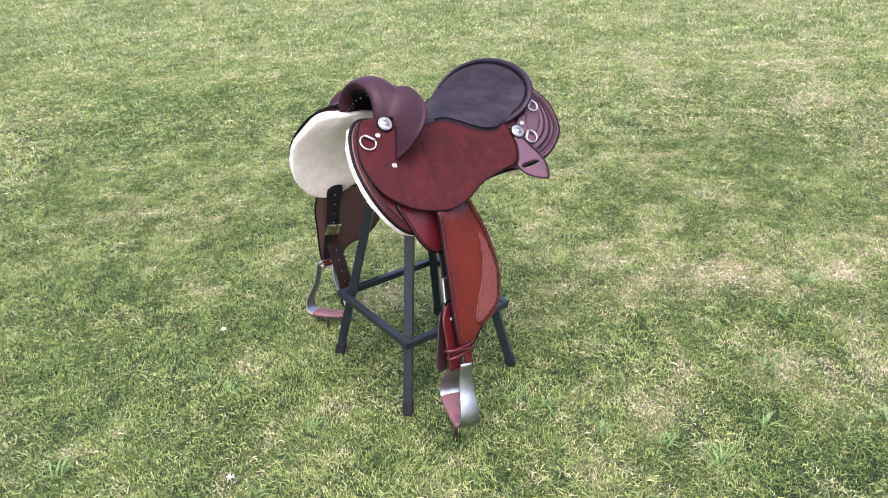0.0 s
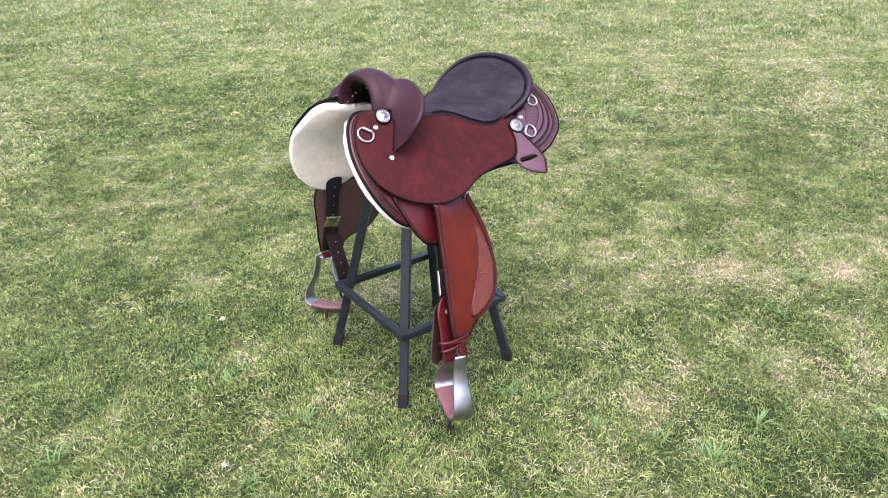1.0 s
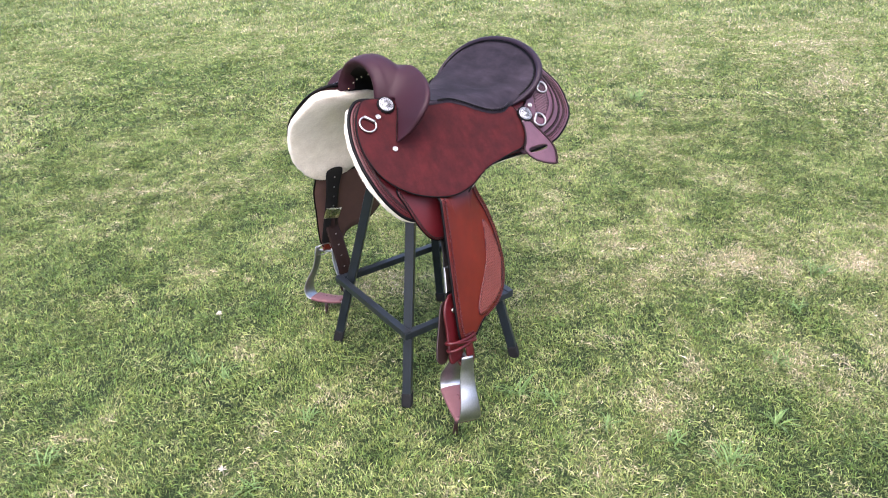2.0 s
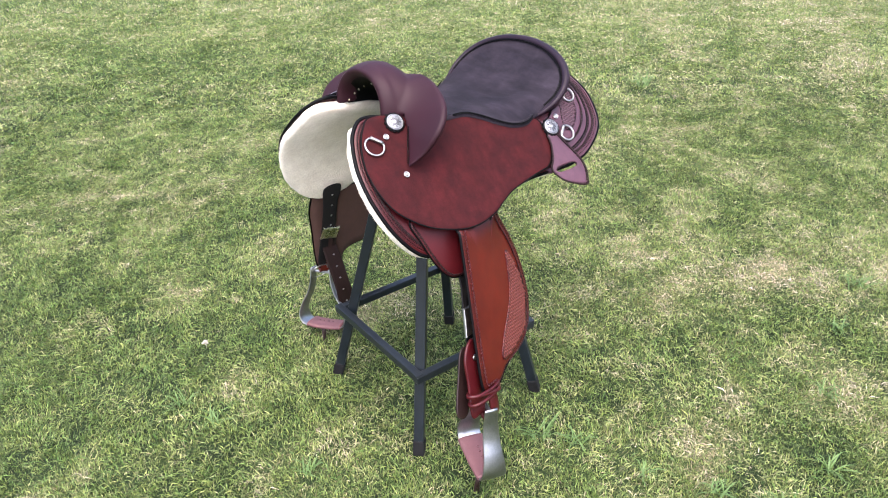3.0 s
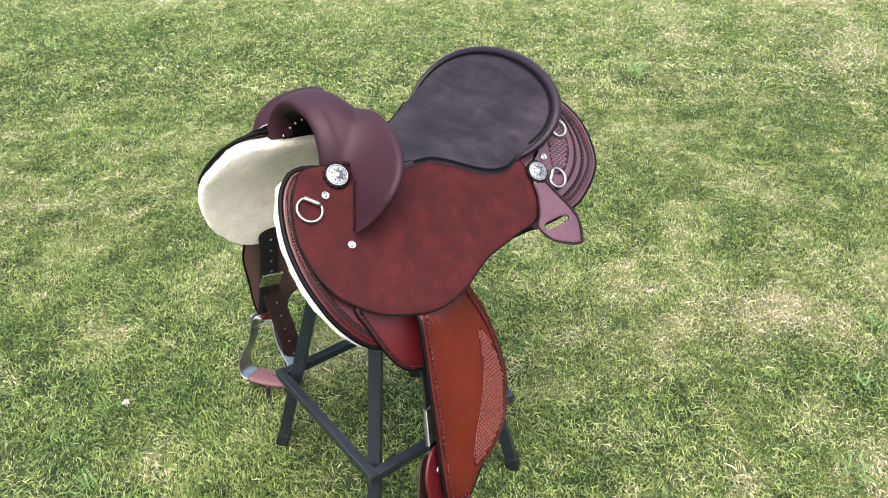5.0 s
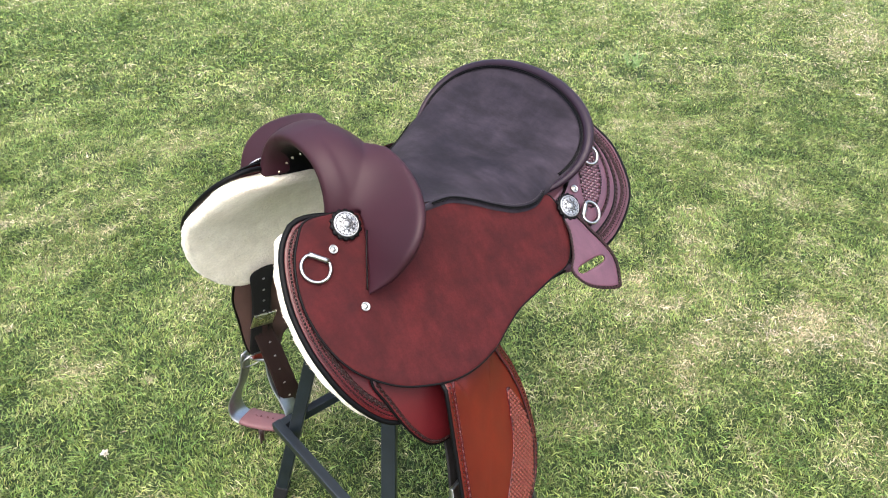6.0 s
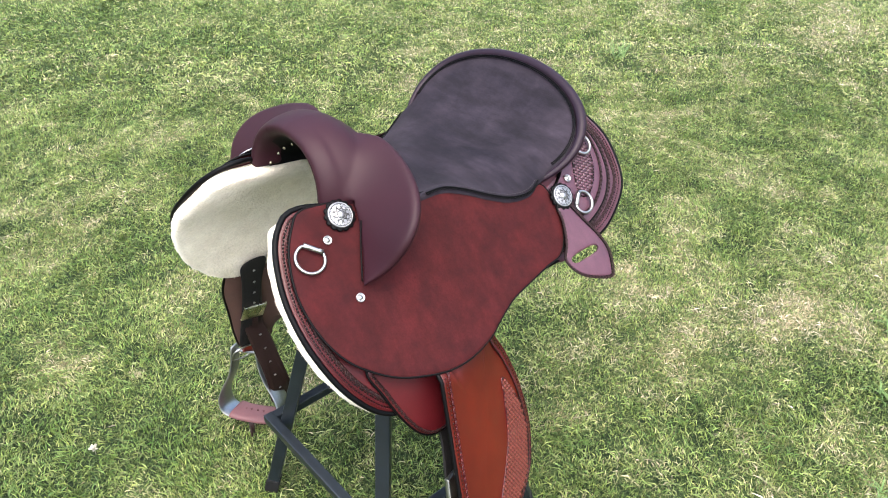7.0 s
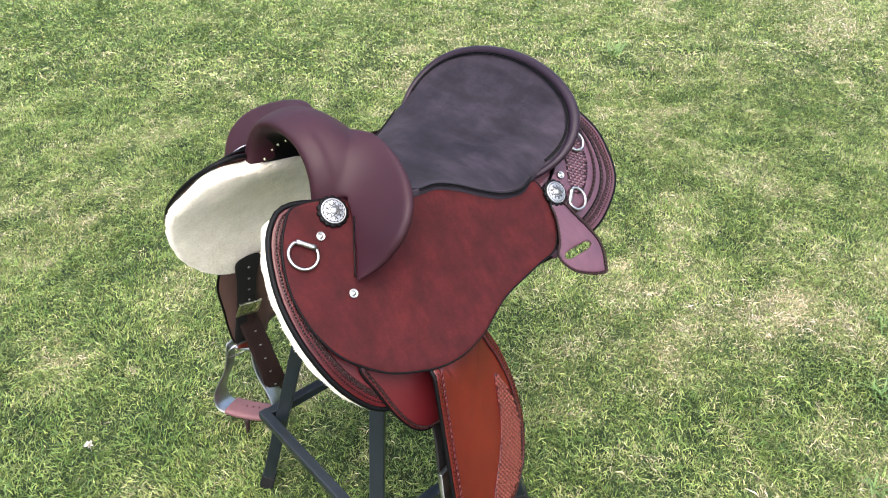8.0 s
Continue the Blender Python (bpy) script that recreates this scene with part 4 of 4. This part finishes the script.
def build_pommel():
    rows = [(-0.098, 0.078, 0.862, 0.918), (-0.118, 0.084, 0.862, 0.930), (-0.132, 0.090, 0.861, 0.938), (-0.140, 0.097, 0.860, 0.946), (-0.142, 0.105, 0.858, 0.953), (-0.137, 0.113, 0.855, 0.959), (-0.124, 0.121, 0.852, 0.9635),
            (-0.105, 0.127, 0.850, 0.966), (-0.085, 0.131, 0.850, 0.965), (-0.065, 0.129, 0.850, 0.958), (-0.045, 0.113, 0.852, 0.943), (-0.026, 0.096, 0.850, 0.925), (-0.012, 0.075, 0.843, 0.895), (-0.006, 0.060, 0.835, 0.860)]
    verts, faces = [], []
    cols = 48
    rows = spline(rows, 36, False)
    for u, a, base, peak in rows:
        for j in range(cols + 1):
            t = math.pi * j / cols
            c, s = math.cos(t), math.sin(t)
            v = a * math.copysign(abs(c) ** (0.72 if c > 0 and u < -0.11 else 0.85), c)
            verts.append((u - 0.012 * (1 - s) * (u < -0.09), -v, base + (peak - base) * s ** 0.9 - SAG * max(0.0, -v)))
    w = cols + 1
    for i in range(len(rows) - 1):
        for j in range(cols):
            faces.append((i * w + j, i * w + j + 1, (i + 1) * w + j + 1, (i + 1) * w + j))
    # the arch as a closed shell, outer and inner face
    outer = [tuple(p) for p in verts]
    shell, count = list(outer), len(outer)
    run = np.gradient(rows[:, :2], axis=0)
    run *= 0.010 / np.linalg.norm(run, axis=1)[:, None]
    for (u, a, base, peak), (du, da) in zip(rows, run):
        u, a, peak = u + da, a - du, peak - du
        for j in range(cols + 1):
            t = math.pi * j / cols
            c, k = math.cos(t), math.sin(t)
            v = a * math.copysign(abs(c) ** (0.72 if c > 0 and u < -0.11 else 0.85), c)
            shell.append((u - 0.012 * (1 - k) * (u < -0.09), -v, base + (peak - base) * k ** 0.9 - SAG * max(0.0, -v)))
    shell_faces = faces + [tuple(i + count for i in reversed(q)) for q in faces]
    border = [i for i in range(w)] + [i * w + cols for i in range(1, len(rows))] + [(len(rows) - 1) * w + j for j in range(cols - 1, -1, -1)] + [i * w for i in range(len(rows) - 2, 0, -1)]
    shell_faces += [(p, p + count, q + count, q) for p, q in zip(border, border[1:] + border[:1])]
    leather = [(shell, shell_faces)]
    # knee pads: a leaf that grows out of the fork in a hollow curve, to a rounded free edge
    arch = np.array(outer)
    seams = []
    for side in (-1, 1):
        root = spline([(-0.060, 0.040, 0.930), (-0.068, 0.085, 0.931), (-0.082, 0.125, 0.915), (-0.100, 0.143, 0.885), (-0.122, 0.165, 0.845), (-0.152, 0.207, 0.799)], 40, False)
        free = spline([(-0.042, 0.040, 0.938), (-0.030, 0.105, 0.944), (-0.043, 0.185, 0.929), (-0.070, 0.238, 0.908), (-0.100, 0.257, 0.875), (-0.128, 0.243, 0.829), (-0.157, 0.216, 0.795)], 40, False)
        verts, faces = [], []
        along = np.gradient(root, axis=0) + np.gradient(free, axis=0)
        fronts, rims, backs = 12, 7, 5
        ring = fronts + rims + backs
        hung = lambda p: np.array((p[0], side * p[1], p[2] - (0.185 * p[1] if side > 0 else 0.0)))
        onto = lambda p: arch[np.argsort(np.linalg.norm(arch - p, axis=1))[:6]].mean(0)
        starts, bends = [], []
        for i in range(40):
            p = hung(root[i])
            merge = min(1.0, max(0.0, (31 - i) / 14)) * min(1.0, 0.3 + i / 8)
            starts.append(p * (1 - merge) + onto(p + np.array((-0.034, 0, 0)) * merge) * merge)
            bends.append(p * (1 - merge) + onto(p) * merge)
        blur = lambda line: np.array([np.mean(line[max(0, i - 4):i + 5], axis=0) if 0 < i < 33 else line[i] for i in range(40)])
        starts, bends = blur(starts), blur(bends)
        for i in range(40):
            a, b = root[i], free[i]
            d = b - a
            nrm = np.cross(d, along[i])
            nrm /= np.linalg.norm(nrm) + 1e-9
            if nrm[0] > 0:
                nrm = -nrm
            full = min(1.0, 0.12 + 2.6 * i / 39, 0.30 + 3.0 * (39 - i) / 39)
            th = 0.0085 * full
            out = d / (np.linalg.norm(d) + 1e-9)
            b = b - out * th * 0.8
            first, bend, last = starts[i], bends[i], hung(b + nrm * th)
            for t in np.linspace(0, 1, fronts):
                verts.append(tuple((1 - t) ** 2 * first + 2 * t * (1 - t) * bend + t * t * last))
            for t in np.linspace(0, math.pi, rims + 1)[1:]:
                verts.append(tuple(hung(b + nrm * th * math.cos(t) + out * th * math.sin(t))))
            for t in np.linspace(0, 1, backs + 1)[1:]:
                verts.append(tuple(hung((b - nrm * th) * (1 - t) + (a - nrm * 0.010 * full) * t)))
        for i in range(39):
            for j in range(ring):
                faces.append((i * ring + j, i * ring + (j + 1) % ring, (i + 1) * ring + (j + 1) % ring, (i + 1) * ring + j))
        faces.append(tuple(range(ring)))
        faces.append(tuple(39 * ring + j for j in reversed(range(ring))))
        leather.append((verts, faces))
        seams.append([(p[0] - 0.002, side * (p[1] + 0.002), p[2] + 0.001 - (0.185 * p[1] if side > 0 else 0.0)) for p in root[25:]])
    fork = mesh_object("pommel", *joined(leather), SWELL, saddle, "smooth dark brown leather pommel arch with padded knee rolls")
    skin = fork.modifiers.new("one_skin", "REMESH")
    skin.mode, skin.voxel_size, skin.use_smooth_shade = "VOXEL", 0.0028, True
    soft = fork.modifiers.new("soft", "SMOOTH")
    soft.factor, soft.iterations = 0.5, 14
    for line in seams:
        mesh_object("seam", *tube(line, 0.0013, 5), EDGE, fork)
    # dark lining of the gullet, and its tacks
    verts, faces = [], []
    lining = [(-0.128, 0.0885, 0.860, 0.9355), (-0.110, 0.080, 0.860, 0.925), (-0.075, 0.076, 0.857, 0.912), (-0.05, 0.074, 0.850, 0.895), (-0.035, 0.070, 0.84, 0.865)]
    for u, a, base, peak in lining:
        for j in range(25):
            t = 0.45 + (math.pi - 0.45) * j / 24
            verts.append((u, -a * math.cos(t), base + (peak - base) * math.sin(t) ** 0.9 - SAG * max(0.0, -a * math.cos(t))))
    for i in range(len(lining) - 1):
        for j in range(24):
            faces.append((i * 25 + j, i * 25 + j + 1, (i + 1) * 25 + j + 1, (i + 1) * 25 + j))
    mesh_object("gullet_lining", verts, faces, EDGE, fork, "dark leather lining of the gullet")
    for at in ((-0.1276, 0.0833, 0.8576), (-0.1151, 0.0774, 0.8728), (-0.1074, 0.0690, 0.8835), (-0.0968, 0.0600, 0.8908), (-0.0850, 0.0440, 0.8995), (-0.0850, 0.0200, 0.9105)):
        m = Matrix.Translation(at) @ Vector((-0.5, -at[1], 0.82 - at[2])).to_track_quat("Z", "X").to_matrix().to_4x4()
        mesh_object("tack", *moved(lathe([(0.0026, -0.001), (0.0026, 0.0006), (0.0018, 0.0016), (0.0003, 0.002)], 10), m), BRASS, fork, "small brass tack")


def near_hang(u, w, n):
    """The plane in which the near fender hangs, turned a little to the front."""
    v = 0.332 + 0.39 * (0.67 - w) - 0.42 * (u + 0.105) - 1.5 * max(0.0, w - 0.662)
    k = 1 / math.sqrt(1 + 0.39 ** 2 + 0.42 ** 2)
    return Vector((u + 0.42 * k * n, -(v + k * n), w + 0.39 * k * n))


def far_hang(u, w, n):
    high = max(0.0, min(1.2, (w - 0.2) / 0.4))
    u, w = u + 0.020 * high, w - 0.022 * high
    v = 0.252 + 0.37 * (0.57 - w)
    k = 1 / math.sqrt(1 + 0.45 ** 2)
    return Vector((u, v + k * n, w + 0.45 * k * n))


FENDER_CUT = [(-0.094, 0.745), (-0.100, 0.700), (-0.105, 0.668), (-0.118, 0.585), (-0.133, 0.490), (-0.147, 0.400), (-0.150, 0.336), (-0.118, 0.322), (-0.088, 0.318), (-0.047, 0.334), (0.000, 0.338), (0.032, 0.342), (0.062, 0.358),
              (0.080, 0.378), (0.098, 0.430), (0.093, 0.508), (0.072, 0.580), (0.045, 0.640), (0.035, 0.700), (0.025, 0.745), (-0.03, 0.752)]
WEAVE_CUT = [(0.038, 0.560), (0.030, 0.520), (0.018, 0.470), (-0.010, 0.432), (-0.040, 0.400), (-0.062, 0.368), (-0.055, 0.350), (-0.010, 0.352), (0.030, 0.360), (0.056, 0.380), (0.077, 0.430), (0.073, 0.490), (0.055, 0.535)]
FAR_CUT = [(-0.188, 0.566), (-0.193, 0.545), (-0.192, 0.490), (-0.172, 0.400), (-0.152, 0.305), (-0.130, 0.235), (-0.090, 0.205), (-0.052, 0.215), (-0.046, 0.262), (-0.020, 0.285), (0.030, 0.295), (0.07, 0.34), (0.085, 0.42), (0.07, 0.52), (0.03, 0.545), (-0.08, 0.560)]


def ribbon(line, width, thick, across, sides=None):
    """A flat strap along a line; across gives its width's direction at each point."""
    line = np.asarray(line, float)
    tan = np.gradient(line, axis=0)
    verts, faces = [], []
    for i, p in enumerate(line):
        x = np.asarray(across[i] if np.ndim(across) > 1 else across, float)
        t = tan[i] / np.linalg.norm(tan[i])
        x = x - t * (x @ t)
        x /= np.linalg.norm(x)
        n = np.cross(t, x)
        wd = width[i] if np.ndim(width) else width
        for a, b in ((-1, -0.5), (-0.93, -1), (0.93, -1), (1, -0.5), (1, 0.5), (0.93, 1), (-0.93, 1), (-1, 0.5)):
            verts.append(p + x * a * wd / 2 + n * b * thick / 2)
    for i in range(len(line) - 1):
        for j in range(8):
            faces.append((i * 8 + j, i * 8 + (j + 1) % 8, (i + 1) * 8 + (j + 1) % 8, (i + 1) * 8 + j))
    faces.append(tuple(range(8)))
    faces.append(tuple((len(line) - 1) * 8 + j for j in reversed(range(8))))
    return verts, faces


def build_stirrup(m, near):
    """Bell-shaped band of steel, broad at the foot, x along the band's width and y across the opening, with a wrapped tread."""
    half = 1.05 * spline([(0.030, 0.182), (0.033, 0.162), (0.035, 0.140), (0.046, 0.105), (0.066, 0.070), (0.077, 0.042), (0.075, 0.018), (0.062, 0.004), (0.03, 0.0), (0.0, 0.000)], 40, False)
    line = np.array([(0, -y, z) for y, z in half] + [(0, y, z) for y, z in half[::-1][1:]])
    k = len(line)
    width = np.interp(line[:, 2], [0.0, 0.03, 0.095, 0.19], [0.060, 0.060, 0.044, 0.031])
    band = mesh_object("stirrup", *moved(ribbon(line, width, 0.0045, (1, 0, 0)), m), STEEL, saddle, "bell-shaped polished steel stirrup")
    pin = [m @ Vector((0, y, 0.178)) for y in np.linspace(-0.032, 0.032, 6)]
    mesh_object("cross_bar", *tube(pin, 0.005, 10), STEEL, band)
    end = 0.064 if near else 0.054
    c = spline([(0, y, z) for y, z in ((-0.064, 0.006), (-0.055, 0.0035), (-0.03, 0.001), (0.0, 0.0), (0.03, 0.001), (0.85 * end, 0.0035), (end, 0.005))], 30, False)
    wrap, faces = [], []
    for p, slope in zip(c, np.gradient(c[:, 2]) / np.gradient(c[:, 1])):
        for t in np.linspace(0, 2 * math.pi, 20, endpoint=False):
            a = math.copysign(abs(math.cos(t)) ** 0.6, math.cos(t)) * 0.0335
            b = math.copysign(abs(math.sin(t)) ** 0.7, math.sin(t)) * 0.0085 + 0.0006 * noise.noise((p[1] * 90, t * 2, 1.0))
            wrap.append((a, p[1] - slope * b, p[2] + b))
    for i in range(29):
        for j in range(20):
            faces.append((i * 20 + j, i * 20 + (j + 1) % 20, (i + 1) * 20 + (j + 1) % 20, (i + 1) * 20 + j))
    faces += [tuple(range(20)), tuple(29 * 20 + j for j in reversed(range(20)))]
    tread = mesh_object("tread", *moved((wrap, faces), m), TREAD, band, "brown leather wrapped round the stirrup tread")
    pits = []
    for y in (-0.022, -0.006, 0.012, 0.026):
        pits.append(tube([m @ Vector((0.004, y + 0.0025 * math.cos(a), 0.0092)) + m.to_3x3() @ Vector((0.0025 * math.sin(a), 0, 0)) for a in np.linspace(0, 2 * math.pi, 8, endpoint=False)], 0.0008, 4, True))
    mesh_object("lacing_hole", *joined(pits), TOOLED, tread)
    thongs = []
    base = -0.056 if near else -0.004
    for y, l, sway in ((-0.004, 0.048, 0.006), (0.004, 0.040, -0.006), (0.0, 0.032, 0.0)):
        thongs.append(tube([m @ Vector((-0.028 + sway * s, base + y + sway * s, -0.004 - l * s)) for s in np.linspace(0, 1, 5)], 0.0034, 5))
    mesh_object("thong", *joined(thongs), STRAP, band, "dark leather lacing ends")
    return band


def buckle(m, w, h, parent):
    c = [(-w / 2, -h / 2), (w / 2, -h / 2), (w / 2, h / 2), (-w / 2, h / 2)]
    path = spline([(x * s, y * s) for x, y in c for s in (1,)], 24)
    return mesh_object("buckle", *tube([m @ Vector((x, y, 0)) for x, y in path], 0.0022, 7, True), NICKEL, parent, "nickel buckle")


def build_hangings():
    # near side
    fender = sheet("fender", FENDER_CUT, near_hang, 0.0, 0.006, FENDER, saddle, "smooth tan-brown leather fender with a basket-weave panel", count=150, crown=0.004, wave=0.002)
    fe = spline(FENDER_CUT, 150)
    binding("edge_binding", stretch(fe, 0.0, 0.46), near_hang, -0.0030, 0.0034, EDGE, fender, "black burnished edge", closed=False)
    binding("edge_binding", stretch(fe, 0.46, 1.0), near_hang, -0.0030, 0.0028, TOOLED, fender, "red-brown burnished edge", closed=False)
    scallops("tooled_border", inset(stretch(fe, 0.03, 0.40), -0.0105, False), near_hang, 0.0020, TOOLED, fender, size=0.0095, radius=0.0012)
    stitch_row("stitching", inset(stretch(fe, 0.03, 0.46), -0.0055, False), near_hang, 0.0022, TOOL_DARK, fender, 0.0065, 0.0042, 0.0010)
    stitch_row("stitching", inset(stretch(fe, 0.46, 0.93), -0.007, False), near_hang, 0.0024, TOOL_DARK, fender, 0.0075, 0.0052, 0.0011)
    scallops("tooled_border", inset(stretch(fe, 0.50, 0.93), -0.0115, False), near_hang, 0.0022, TOOLED, fender, size=0.0095, radius=0.0012)
    binding("tooled_line", inset(stretch(fe, 0.50, 0.93), -0.0165, False), near_hang, 0.0026, 0.0012, TOOL_DARK, fender, closed=False, sides=5)
    sheet("weave_ground", WEAVE_CUT, near_hang, 0.0046, 0.004, TOOLED, fender, "dark ground of the stamped panel", wave=0.0)
    weave("basket_weave", WEAVE_CUT, near_hang, 0.0046, WEAVE_LEATHER, fender, turn=-62)
    stitch_row("stitching", inset(spline(WEAVE_CUT, 120), -0.001), near_hang, 0.0050, TOOL_DARK, fender, 0.0060, 0.0038, 0.0010, closed=True)

    # near stirrup leather behind the fender: webbing, slide, hobble flap, loose end and tie
    web = sheet("webbing", [(-0.090, 0.600), (-0.094, 0.54), (-0.120, 0.43), (-0.092, 0.425), (-0.066, 0.54), (-0.062, 0.60)], near_hang, -0.042, 0.004, WEB, saddle, "black nylon webbing strap")
    sheet("slide", cornered([(-0.124, 0.507), (-0.138, 0.451), (-0.108, 0.445), (-0.094, 0.501)]), near_hang, -0.024, 0.008, NICKEL, web, "nickel slide")
    end = sheet("strap_end", [(-0.148, 0.425), (-0.176, 0.382), (-0.206, 0.328), (-0.206, 0.307), (-0.188, 0.294), (-0.168, 0.300), (-0.148, 0.345), (-0.125, 0.415)], near_hang, -0.042, 0.004, STRAP, saddle, "dark leather strap end")
    hobble = sheet("hobble", [(-0.150, 0.440), (-0.170, 0.415), (-0.176, 0.370), (-0.188, 0.300), (-0.165, 0.288), (-0.135, 0.292), (-0.110, 0.36), (-0.108, 0.42), (-0.125, 0.443)], near_hang, -0.018, 0.006, TOOLED, saddle, "dark red leather hobble strap with a stud")
    m = Matrix.Translation(near_hang(-0.138, 0.406, -0.017)) @ (near_hang(0, 0, 1) - near_hang(0, 0, 0)).to_track_quat("Z", "Y").to_matrix().to_4x4()
    mesh_object("stud", *moved(lathe([(0.0065, 0), (0.0065, 0.0015), (0.004, 0.003), (0.0004, 0.0036)], 20), m), NICKEL, hobble, "small nickel stud")
    pieces = []
    for i, (z, tilt) in enumerate(((0.335, -0.012), (0.322, -0.006), (0.327, -0.022))):
        pts = []
        for a in np.linspace(0, 2 * math.pi, 28, endpoint=False):
            pts.append(near_hang(-0.140 + 0.052 * math.cos(a), z + tilt * math.cos(a), -0.012 + 0.022 * math.sin(a)))
        pieces.append(tube(pts, 0.0042, 6, True))
    mesh_object("leather_tie", *joined(pieces), TOOLED, hobble, "leather thong tied round the strap")
    loop = [near_hang(-0.138, z, n) for z, n in ((0.330, 0.008), (0.290, 0.006), (0.266, -0.004), (0.262, -0.012), (0.266, -0.02), (0.29, -0.03), (0.33, -0.032))]
    mesh_object("stirrup_loop", *ribbon([tuple(p) for p in spline([tuple(p) for p in loop], 20, False)], 0.028, 0.006, (1, 0.3, 0)), TOOLED, hobble, "tan leather loop through the stirrup")
    build_stirrup(pose(-0.147, -0.462, 0.108, 0, 0, -16.3) @ pose(0, 0, 0, 2.9) @ pose(0, 0, 0, 0, 2.7), True)

    # off side, seen from within
    far = sheet("fender", FAR_CUT, far_hang, 0.0, 0.006, UNDER, saddle, "leather fender, its rough brown inner face showing", count=120)
    binding("edge_binding", spline(FAR_CUT, 120), far_hang, -0.003, 0.003, EDGE, far)
    strap = sheet("strap", [(-0.160, 0.575), (-0.156, 0.520), (-0.144, 0.380), (-0.137, 0.330), (-0.128, 0.270), (-0.116, 0.200), (-0.104, 0.085), (-0.080, 0.052), (-0.056, 0.060), (-0.050, 0.10), (-0.076, 0.270), (-0.092, 0.345), (-0.114, 0.520), (-0.116, 0.575)], lambda u, w, n: far_hang(u, w, n) + Vector((0, -min(0.105, 0.105 * max(0.0, 0.34 - w) / 0.20), 0)), -0.014, 0.005, STRAP, saddle, "dark leather strap with punched holes")
    for i in range(1, 13):
        w = 0.60 - 0.042 * i
        if 0.395 < w < 0.425:
            continue
        uc = np.interp(w, [0.08, 0.3, 0.38, 0.6], [-0.078, -0.104, -0.118, -0.141])
        p = far_hang(uc, w, -0.0205) + Vector((0, -min(0.105, 0.105 * max(0.0, 0.34 - w) / 0.20), 0))
        m = Matrix.Translation(p) @ Vector((0, -1, -0.45)).to_track_quat("Z", "Y").to_matrix().to_4x4()
        mesh_object("eyelet", *moved(lathe([(0.003, -0.001), (0.003, 0.001), (0.0018, 0.0014), (0.0012, 0.0004)], 10), m), NICKEL, strap, "small punched eyelet")
    sheet("webbing", [(-0.166, 0.590), (-0.160, 0.520), (-0.152, 0.430), (-0.148, 0.330), (-0.140, 0.262), (-0.112, 0.262), (-0.102, 0.340), (-0.108, 0.430), (-0.114, 0.520), (-0.114, 0.590)], far_hang, -0.0175, 0.003, WEB, strap, "black webbing folded over the strap")
    plate = sheet("keeper_plate", cornered([(-0.148, 0.431), (-0.153, 0.388), (-0.098, 0.372), (-0.092, 0.414)]), far_hang, -0.020, 0.005, BRASS, strap, "pale metal slide plate")
    m = Matrix.Translation(far_hang(-0.135, 0.235, -0.022)) @ Vector((0, -1, -0.45)).to_track_quat("Z", "Y").to_matrix().to_4x4()
    buckle(m, 0.042, 0.045, strap)
    loop = [(-0.104, 0.356 + o, z) for o, z in ((-0.01, 0.27), (-0.006, 0.25), (0.0, 0.222), (0.012, 0.214), (0.022, 0.225), (0.026, 0.25), (0.026, 0.27))]
    mesh_object("stirrup_loop", *ribbon(spline(loop, 20, False), 0.046, 0.006, (0.8, -0.55, 0)), FENDER, saddle, "tan leather loop through the stirrup")
    build_stirrup(pose(-0.140, 0.3355, 0.034, 0, 0, 33) @ pose(0, 0, 0, -6.3) @ pose(0, 0, 0, 0, 13), False)


build_side(-1)
build_side(1)
build_seat()
build_pommel()
build_hangings()
